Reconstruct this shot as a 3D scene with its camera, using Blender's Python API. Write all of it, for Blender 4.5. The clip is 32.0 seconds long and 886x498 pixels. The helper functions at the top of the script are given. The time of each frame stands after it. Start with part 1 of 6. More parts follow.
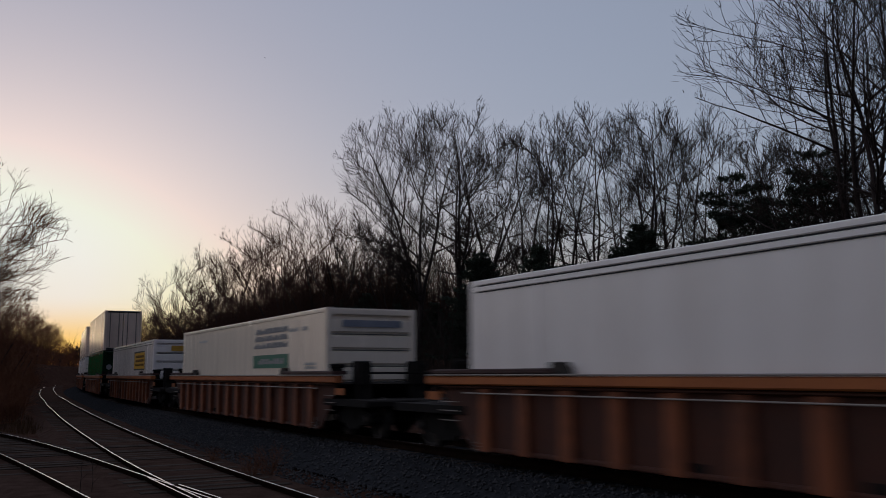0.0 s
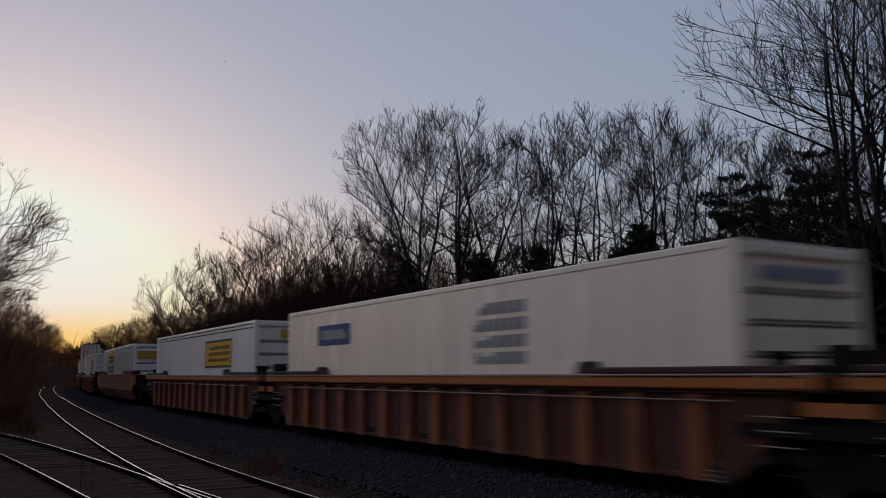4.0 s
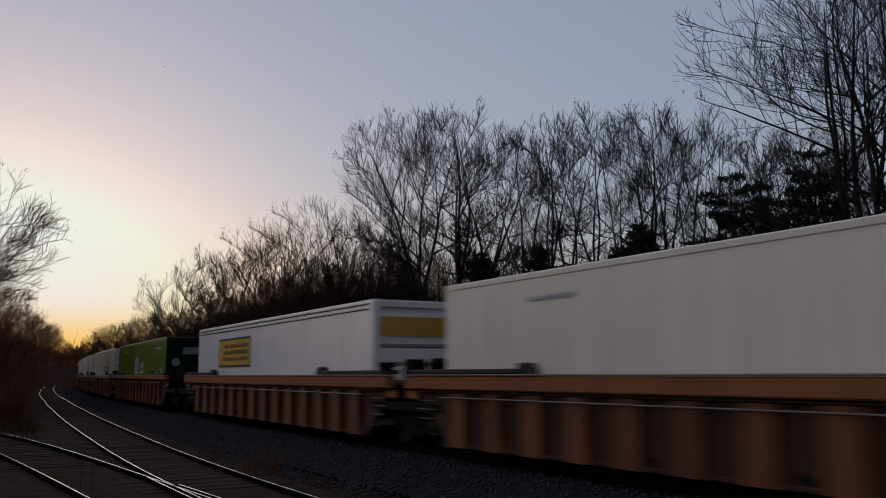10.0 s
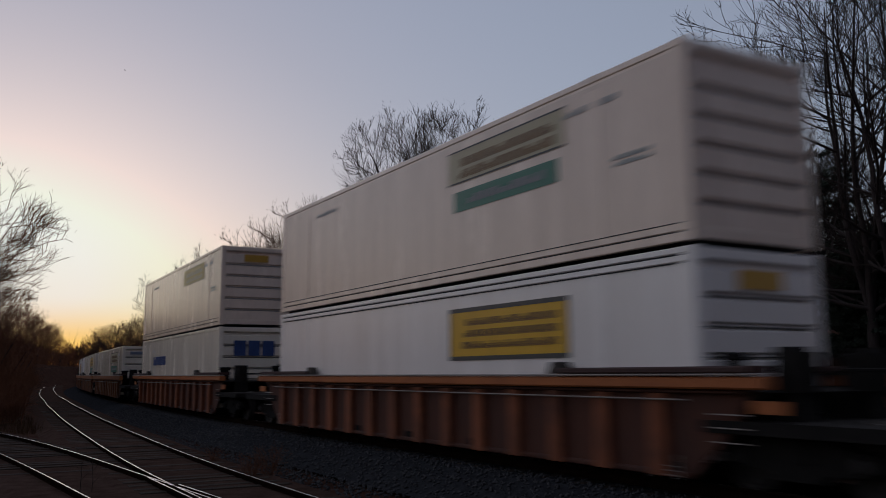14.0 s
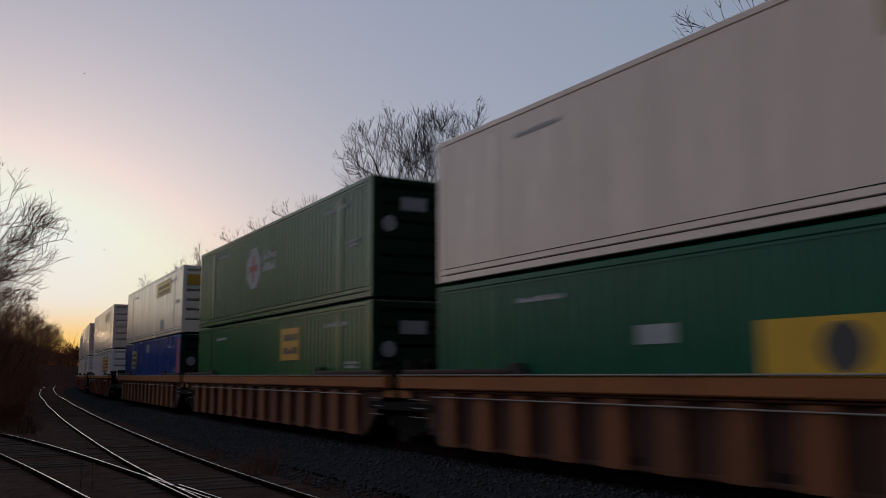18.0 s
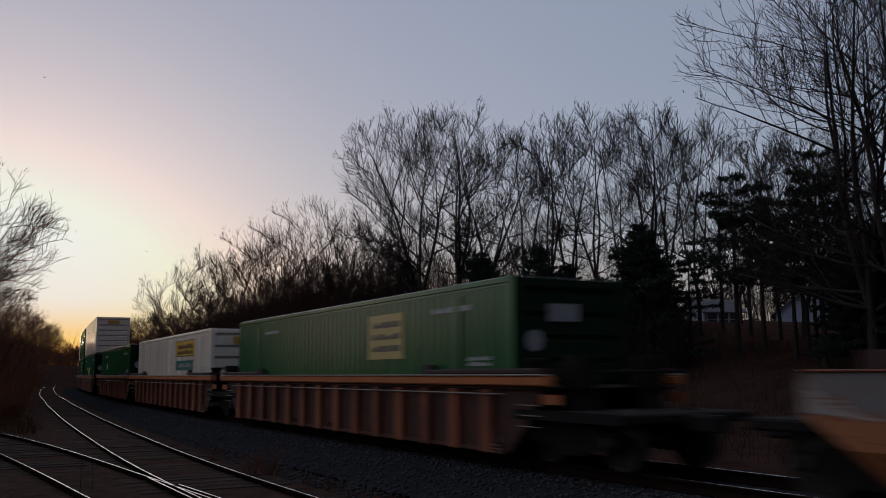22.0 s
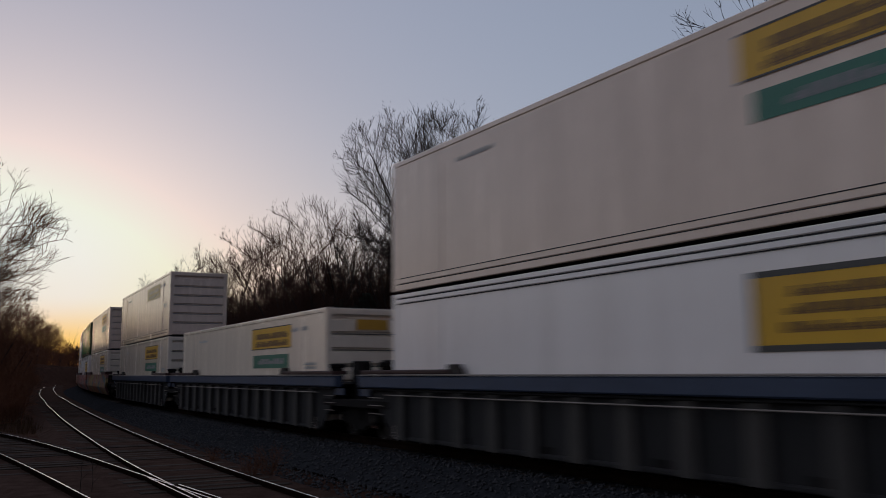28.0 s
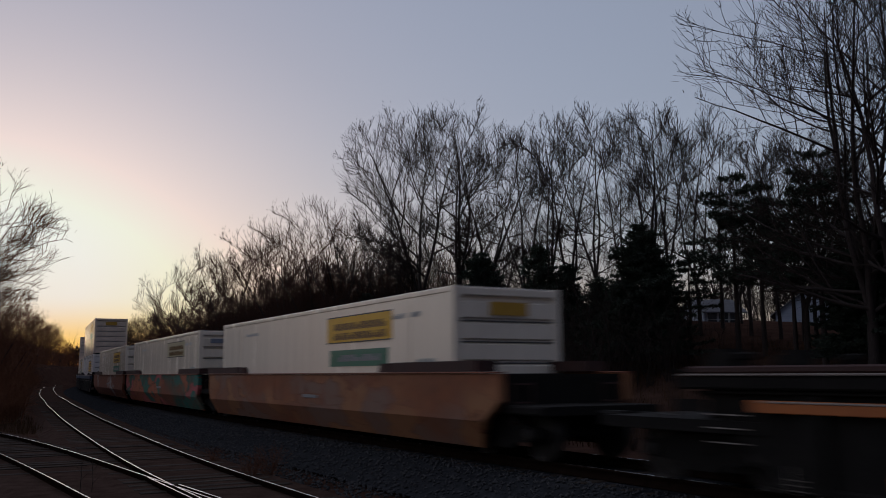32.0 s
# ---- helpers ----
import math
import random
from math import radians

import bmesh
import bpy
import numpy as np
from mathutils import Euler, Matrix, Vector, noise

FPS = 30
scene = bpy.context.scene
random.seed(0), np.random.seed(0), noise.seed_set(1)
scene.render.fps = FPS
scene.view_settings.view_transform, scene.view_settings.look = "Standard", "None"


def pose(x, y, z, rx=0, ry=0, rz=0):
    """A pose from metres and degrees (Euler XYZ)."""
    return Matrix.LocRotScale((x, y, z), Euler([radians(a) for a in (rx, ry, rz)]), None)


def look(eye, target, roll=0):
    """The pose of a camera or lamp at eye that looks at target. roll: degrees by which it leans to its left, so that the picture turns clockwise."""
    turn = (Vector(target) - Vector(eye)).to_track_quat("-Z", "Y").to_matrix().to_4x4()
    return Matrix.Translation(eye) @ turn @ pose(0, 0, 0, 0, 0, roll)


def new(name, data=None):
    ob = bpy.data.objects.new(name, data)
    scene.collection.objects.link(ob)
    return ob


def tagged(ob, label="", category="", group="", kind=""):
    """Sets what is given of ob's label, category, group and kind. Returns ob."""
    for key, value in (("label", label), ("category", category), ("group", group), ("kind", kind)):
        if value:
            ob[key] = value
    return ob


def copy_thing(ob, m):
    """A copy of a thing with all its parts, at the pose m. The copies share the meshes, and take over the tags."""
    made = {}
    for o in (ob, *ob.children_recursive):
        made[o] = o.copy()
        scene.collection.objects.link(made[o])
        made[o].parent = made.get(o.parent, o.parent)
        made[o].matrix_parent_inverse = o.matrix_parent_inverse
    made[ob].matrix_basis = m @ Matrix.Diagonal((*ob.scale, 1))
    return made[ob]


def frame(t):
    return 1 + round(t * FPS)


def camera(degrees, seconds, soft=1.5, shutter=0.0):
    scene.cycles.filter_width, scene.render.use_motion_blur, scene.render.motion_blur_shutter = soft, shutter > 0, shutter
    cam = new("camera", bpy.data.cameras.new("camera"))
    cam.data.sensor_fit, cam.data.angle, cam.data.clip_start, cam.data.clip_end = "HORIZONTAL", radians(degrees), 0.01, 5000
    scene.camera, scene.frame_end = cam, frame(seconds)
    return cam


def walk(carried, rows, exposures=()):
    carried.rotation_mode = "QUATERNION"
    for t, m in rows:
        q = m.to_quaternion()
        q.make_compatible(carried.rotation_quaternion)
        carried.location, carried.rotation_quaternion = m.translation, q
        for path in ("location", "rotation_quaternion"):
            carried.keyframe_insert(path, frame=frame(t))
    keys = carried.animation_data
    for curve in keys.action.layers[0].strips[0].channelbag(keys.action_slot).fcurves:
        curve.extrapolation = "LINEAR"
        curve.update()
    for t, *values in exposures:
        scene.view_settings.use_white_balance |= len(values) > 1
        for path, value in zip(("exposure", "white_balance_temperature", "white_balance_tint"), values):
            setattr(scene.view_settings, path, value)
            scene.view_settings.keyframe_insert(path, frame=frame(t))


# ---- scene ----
# Dusk beside a double-track freight line: a long stack train recedes on a right-hand curve.
# z = 0 is the top of the main track's rails; the camera stands at x = y = 0 and looks along +y.
SECONDS = 32.0
EYE_Z = 1.510
SPEED = 19.05
cam = camera(53.91, SECONDS, soft=0.9, shutter=0.55)
STAND = pose(0.0, 0.0, EYE_Z, 90 + 8.125, 0, 0) @ pose(0, 0, 0, 0, 0, -0.27)
walk(cam, [(0.0, STAND), (SECONDS, STAND)])

# ---- world, sun, exposure ----
SUN_BEARING = -28.0   # degrees from +y, towards -x
world = bpy.data.worlds.new("dusk_sky")
scene.world = world
world.use_nodes = True
wn = world.node_tree
sky = wn.nodes.new("ShaderNodeTexSky")
sky.sky_type = "NISHITA"
sky.sun_disc = False
sky.sun_elevation = radians(1.3)
sky.sun_rotation = radians(SUN_BEARING)
sky.altitude = 100
sky.air_density = 1.0
sky.dust_density = 3.4
sky.ozone_density = 2.0
# evening haze: it pales the glow and evens out the dome
pale = wn.nodes.new("ShaderNodeHueSaturation")
pale.inputs["Saturation"].default_value = 0.8
even = wn.nodes.new("ShaderNodeGamma")
even.inputs["Gamma"].default_value = 0.80
cool = wn.nodes.new("ShaderNodeMix")
cool.data_type, cool.blend_type = "RGBA", "MULTIPLY"
cool.inputs["Factor"].default_value = 1.0
cool.inputs["B"].default_value = (0.91, 0.98, 1.13, 1)
haze = wn.nodes.new("ShaderNodeMix")
haze.data_type = "RGBA"
haze.inputs["Factor"].default_value = 0.48
haze.inputs["B"].default_value = (0.605, 0.605, 0.712, 1)
wn.links.new(sky.outputs["Color"], pale.inputs["Color"])
wn.links.new(pale.outputs["Color"], even.inputs["Color"])
wn.links.new(even.outputs["Color"], cool.inputs["A"])
wn.links.new(cool.outputs["Result"], haze.inputs["A"])
# low sunset glow: the belt over the horizon reddens, most of all towards the sun
where = wn.nodes.new("ShaderNodeTexCoord")
axes = wn.nodes.new("ShaderNodeSeparateXYZ")
wn.links.new(where.outputs["Generated"], axes.inputs["Vector"])


def world_range(value, lo, hi, to_lo, to_hi):
    n = wn.nodes.new("ShaderNodeMapRange")
    n.interpolation_type = "SMOOTHSTEP"
    for key, v in (("From Min", lo), ("From Max", hi), ("To Min", to_lo), ("To Max", to_hi)):
        n.inputs[key].default_value = v
    wn.links.new(value, n.inputs["Value"])
    return n.outputs["Result"]


def world_mix(kind, factor, a, b):
    n = wn.nodes.new("ShaderNodeMix")
    n.data_type, n.blend_type = "RGBA", kind
    if isinstance(factor, float):
        n.inputs["Factor"].default_value = factor
    else:
        wn.links.new(factor, n.inputs["Factor"])
    wn.links.new(a, n.inputs["A"])
    n.inputs["B"].default_value = b
    return n.outputs["Result"]


facing = wn.nodes.new("ShaderNodeVectorMath")
facing.operation = "DOT_PRODUCT"
facing.inputs[1].default_value = (math.sin(radians(SUN_BEARING)), math.cos(radians(SUN_BEARING)), 0)
wn.links.new(where.outputs["Generated"], facing.inputs[0])
belt = world_range(axes.outputs["Z"], 0.02, 0.17, 1.0, 0.0)
core = wn.nodes.new("ShaderNodeMath")
core.operation = "MULTIPLY"
wn.links.new(world_range(axes.outputs["Z"], 0.022, 0.086, 1.0, 0.0), core.inputs[0])
wn.links.new(world_range(facing.outputs["Value"], 0.955, 0.998, 0.0, 1.0), core.inputs[1])
veil = world_mix("DARKEN", 1.0, haze.outputs["Result"], (1.77, 1.78, 1.66, 1))
warm = world_mix("MULTIPLY", belt, veil, (1.02, 0.88, 0.80, 1))
glow = world_mix("MULTIPLY", core.outputs[0], warm, (1.12, 0.74, 0.26, 1))
# the dome is brightest across the sunset's flanks and sinks into the earth's shadow opposite
flank = world_mix("MULTIPLY", world_range(facing.outputs["Value"], 0.02, 0.50, 1.0, 0.0), glow, (2.40, 2.20, 2.08, 1))
dome = world_mix("MULTIPLY", world_range(facing.outputs["Value"], -0.72, 0.08, 1.0, 0.0), flank, (0.10, 0.12, 0.16, 1))
wn.links.new(dome, wn.nodes["Background"].inputs["Color"])
wn.nodes["Background"].inputs["Strength"].default_value = 0.44
sun = new("sun", bpy.data.lights.new("sun", "SUN"))
sun.data.energy = 0.12
sun.data.angle = radians(3)
sun.data.color = (1.0, 0.72, 0.45)
sb = radians(SUN_BEARING)
sun.matrix_world = look((0, 0, 60), (-math.sin(sb) * 100, -math.cos(sb) * 100, 60 - 100 * math.tan(radians(1.2))))
scene.view_settings.exposure = 0.15

# ---- the lines of the tracks ----
S_GRID = np.arange(-760.0, 900.01, 1.0)


def line_of_track():
    """Centre line of the main track: an easing right-hand curve, by its length."""
    k = -0.00191 + 0.00001 * np.clip(S_GRID, 0, 90)
    k = np.where(S_GRID < -60, 0.0, k)
    th = np.concatenate([[0.0], np.cumsum((k[1:] + k[:-1]) / 2)])
    th = th - np.interp(0, S_GRID, th) + 0.55776
    dx, dy = -np.sin(th), np.cos(th)
    px = np.concatenate([[0.0], np.cumsum((dx[1:] + dx[:-1]) / 2)])
    py = np.concatenate([[0.0], np.cumsum((dy[1:] + dy[:-1]) / 2)])
    at0 = int(np.searchsorted(S_GRID, 0))
    return px - px[at0] + 8.404, py - py[at0] + 6.0, th


LINE_X, LINE_Y, LINE_TH = line_of_track()


def on_line(s, off=0.0):
    """Place at length s along the main track, off metres to its left; and the heading."""
    th = float(np.interp(s, S_GRID, LINE_TH))
    x = float(np.interp(s, S_GRID, LINE_X)) - math.cos(th) * off
    y = float(np.interp(s, S_GRID, LINE_Y)) - math.sin(th) * off
    return x, y, th


def eased(s_knots, off_knots):
    """Offsets between knots, smoothed over some metres."""
    raw = np.interp(np.arange(-210, 911, 1.0), s_knots, off_knots)
    k = np.hanning(11)
    return np.convolve(raw, k / k.sum(), "same")


SLOW = np.arange(-210, 911, 1.0)
SIDE_TAB = eased((-210, 0, 14.5, 18.8, 22, 27, 34, 49, 70, 108, 150, 197, 260, 910), (5.7, 5.7, 5.65, 5.54, 5.42, 5.2, 4.95, 4.48, 4.16, 4.5, 5.7, 8.3, 13, 60))
SPUR_TAB = eased((-210, -10, 0, 6, 12.5, 15, 18.4, 21, 24, 27.5, 31, 36, 42, 50, 60, 110, 910), (5.7, 5.7, 6.15, 6.6, 7.05, 7.17, 7.4, 7.6, 7.88, 8.32, 8.9, 9.9, 11.4, 13.8, 17.4, 40, 400))


def siding_off(s):
    return float(np.interp(s, SLOW, SIDE_TAB))


def spur_off(s):
    """The track that leaves the siding to the left."""
    return float(np.interp(s, SLOW, SPUR_TAB))


SIDING_Z = -0.33


def smooth(a, b, v):
    t = np.clip((v - a) / (b - a), 0, 1)
    return t * t * (3 - 2 * t)


def line_coords(x, y):
    """s and off of places, as arrays."""
    x, y = np.atleast_1d(np.asarray(x, float)), np.atleast_1d(np.asarray(y, float))
    pick = slice(0, None, 4)
    gx, gy, gt, gs = LINE_X[pick], LINE_Y[pick], LINE_TH[pick], S_GRID[pick]
    best = np.zeros(len(x), int)
    for a in range(0, len(x), 4000):
        d = (x[a:a + 4000, None] - gx) ** 2 + (y[a:a + 4000, None] - gy) ** 2
        best[a:a + 4000] = d.argmin(1)
    th = gt[best]
    rx, ry = x - gx[best], y - gy[best]
    return gs[best] - np.sin(th) * rx + np.cos(th) * ry, -np.cos(th) * rx - np.sin(th) * ry


def ground_z(x, y):
    s, off = line_coords(x, y)
    spur = np.interp(s, SLOW, SPUR_TAB)
    z = np.full(len(s), -0.62)
    # the bank on the far side of the main track
    foot = np.interp(s, (10, 60), (44.0, 19.0))
    z = z + np.interp(s, (34, 58), (4.7, 6.8)) * smooth(0, 1, (-7 - off) / foot)
    # the knoll between siding and spur
    z = z + 4.3 * smooth(6.7, 10.6, off) * smooth(1.6, 5.0, spur - off) * smooth(34, 46, s)
    # rising country far away on the outside of the curve
    z = z + 7.0 * smooth(40, 260, off) * smooth(60, 200, s)
    wave = np.array([noise.noise(Vector((a * 0.11, b * 0.11, 3.0))) for a, b in zip(np.clip(x, -400, 400), np.clip(y, -400, 400))])
    z = z + wave * 0.22 * np.clip((np.abs(off - 3) - 5) / 6, 0, 1)
    return z


def ground_at(x, y):
    return float(ground_z([x], [y])[0])


# ---- materials ----
def rgb(c, k=1.0):
    return (min(c[0] * k, 1), min(c[1] * k, 1), min(c[2] * k, 1), 1)


def material(name, dark, light, rough=0.6, scale=3.0, fine=40.0, bump=0.1, metal=0.0, rough_vary=0.12, stretch=(1, 1, 1), spec=0.5, vary=0.0, coat=0.0):
    """Two colours mixed by coarse stains and fine grain, with relief."""
    m = bpy.data.materials.new(name)
    m.use_nodes = True
    nt = m.node_tree
    bsdf = nt.nodes["Principled BSDF"]
    co = nt.nodes.new("ShaderNodeTexCoord")
    mp = nt.nodes.new("ShaderNodeMapping")
    mp.inputs["Scale"].default_value = stretch
    nt.links.new(co.outputs["Object"], mp.inputs["Vector"])
    if vary:
        # each piece has its own stains
        who = nt.nodes.new("ShaderNodeObjectInfo")
        far = nt.nodes.new("ShaderNodeVectorMath")
        far.operation = "MULTIPLY"
        far.inputs[1].default_value = (61.0, 37.0, 23.0)
        nt.links.new(who.outputs["Random"], far.inputs[0])
        nt.links.new(far.outputs["Vector"], mp.inputs["Location"])
    n1 = nt.nodes.new("ShaderNodeTexNoise")
    n1.inputs["Scale"].default_value = scale
    n1.inputs["Detail"].default_value = 6
    n1.inputs["Roughness"].default_value = 0.65
    n2 = nt.nodes.new("ShaderNodeTexNoise")
    n2.inputs["Scale"].default_value = fine
    n2.inputs["Detail"].default_value = 3
    for n in (n1, n2):
        nt.links.new(mp.outputs["Vector"], n.inputs["Vector"])
    mx = nt.nodes.new("ShaderNodeMath")
    mx.operation = "MULTIPLY_ADD"
    nt.links.new(n2.outputs["Fac"], mx.inputs[0])
    mx.inputs[1].default_value = 0.45
    nt.links.new(n1.outputs["Fac"], mx.inputs[2])
    last = mx.outputs[0]
    if vary:
        info = nt.nodes.new("ShaderNodeObjectInfo")
        m2 = nt.nodes.new("ShaderNodeMath")
        m2.operation = "MULTIPLY_ADD"
        nt.links.new(info.outputs["Random"], m2.inputs[0])
        m2.inputs[1].default_value = vary
        nt.links.new(last, m2.inputs[2])
        last = m2.outputs[0]
    ramp = nt.nodes.new("ShaderNodeValToRGB")
    ramp.color_ramp.elements[0].position = 0.42
    ramp.color_ramp.elements[1].position = 0.95 + vary
    ramp.color_ramp.elements[0].color = rgb(dark)
    ramp.color_ramp.elements[1].color = rgb(light)
    nt.links.new(last, ramp.inputs["Fac"])
    nt.links.new(ramp.outputs["Color"], bsdf.inputs["Base Color"])
    rr = nt.nodes.new("ShaderNodeMapRange")
    rr.inputs["To Min"].default_value = max(rough - rough_vary, 0.05)
    rr.inputs["To Max"].default_value = min(rough + rough_vary, 1.0)
    nt.links.new(n1.outputs["Fac"], rr.inputs["Value"])
    nt.links.new(rr.outputs["Result"], bsdf.inputs["Roughness"])
    bsdf.inputs["Metallic"].default_value = metal
    bsdf.inputs["Specular IOR Level"].default_value = spec
    bsdf.inputs["Coat Weight"].default_value = coat
    bsdf.inputs["Coat Roughness"].default_value = 0.24
    if bump:
        bp = nt.nodes.new("ShaderNodeBump")
        bp.inputs["Strength"].default_value = bump
        bp.inputs["Distance"].default_value = 0.02
        nt.links.new(mx.outputs[0], bp.inputs["Height"])
        nt.links.new(bp.outputs["Normal"], bsdf.inputs["Normal"])
    return m


def graffiti(name, base, colours, seed, cover=0.5):
    """Faded paint under large sprayed letter shapes of several colours, with dark outlines and bare stretches."""
    m = material(name, rgb(base, 0.45)[:3], base, 0.7, 2.0, 30, 0.1)
    nt = m.node_tree
    bsdf = nt.nodes["Principled BSDF"]
    under = bsdf.inputs["Base Color"].links[0].from_socket

    def node(kind, **values):
        n = nt.nodes.new(kind)
        for key, v in values.items():
            n.inputs[key.replace("_", " ")].default_value = v
        return n

    def ranged(value, lo, hi):
        n = node("ShaderNodeMapRange", From_Min=lo, From_Max=hi)
        nt.links.new(value, n.inputs["Value"])
        return n.outputs["Result"]

    def mixed(factor, a, b):
        n = nt.nodes.new("ShaderNodeMix")
        n.data_type = "RGBA"
        nt.links.new(factor, n.inputs["Factor"])
        nt.links.new(a, n.inputs["A"])
        if isinstance(b, tuple):
            n.inputs["B"].default_value = b
        else:
            nt.links.new(b, n.inputs["B"])
        return n.outputs["Result"]

    co = nt.nodes.new("ShaderNodeTexCoord")
    mp = node("ShaderNodeMapping", Location=(seed * 3.7, 0.0, seed * 1.9), Scale=(0.34, 0.0, 0.80))
    nt.links.new(co.outputs["Object"], mp.inputs["Vector"])
    swirl = node("ShaderNodeTexNoise", Scale=1.5, Detail=5.0)
    nt.links.new(mp.outputs["Vector"], swirl.inputs["Vector"])
    bent = nt.nodes.new("ShaderNodeVectorMath")
    bent.operation = "MULTIPLY_ADD"
    bent.inputs[1].default_value = (1.7, 0.0, 1.7)
    nt.links.new(swirl.outputs["Color"], bent.inputs[0])
    nt.links.new(mp.outputs["Vector"], bent.inputs[2])
    cells, rims = node("ShaderNodeTexVoronoi", Scale=1.9), node("ShaderNodeTexVoronoi", Scale=1.9)
    rims.feature = "DISTANCE_TO_EDGE"
    for n in (cells, rims):
        nt.links.new(bent.outputs["Vector"], n.inputs["Vector"])
    grey = nt.nodes.new("ShaderNodeSeparateColor")
    nt.links.new(cells.outputs["Color"], grey.inputs["Color"])
    ramp = nt.nodes.new("ShaderNodeValToRGB")
    ramp.color_ramp.interpolation = "CONSTANT"
    els = ramp.color_ramp.elements
    els[0].color, els[0].position = rgb(colours[0]), 0.0
    els[1].color, els[1].position = rgb(colours[-1]), 1.0 - 1.0 / len(colours)
    for i, c in enumerate(colours[1:-1]):
        els.new((i + 1) / len(colours)).color = rgb(c)
    nt.links.new(grey.outputs["Red"], ramp.inputs["Fac"])
    faded = node("ShaderNodeTexNoise", Scale=5.0, Detail=5.0)
    nt.links.new(mp.outputs["Vector"], faded.inputs["Vector"])
    shapes = mixed(ranged(rims.outputs["Distance"], 0.035, 0.0), ramp.outputs["Color"], rgb(base, 0.45))
    shapes = mixed(ranged(faded.outputs["Fac"], 0.46, 1.0), shapes, under)
    where_to = node("ShaderNodeTexNoise", Scale=0.55, Detail=2.0)
    nt.links.new(mp.outputs["Vector"], where_to.inputs["Vector"])
    sprayed = ranged(where_to.outputs["Fac"], 0.62 - 0.34 * cover, 0.74 - 0.34 * cover)
    nt.links.new(mixed(sprayed, under, shapes), bsdf.inputs["Base Color"])
    return m


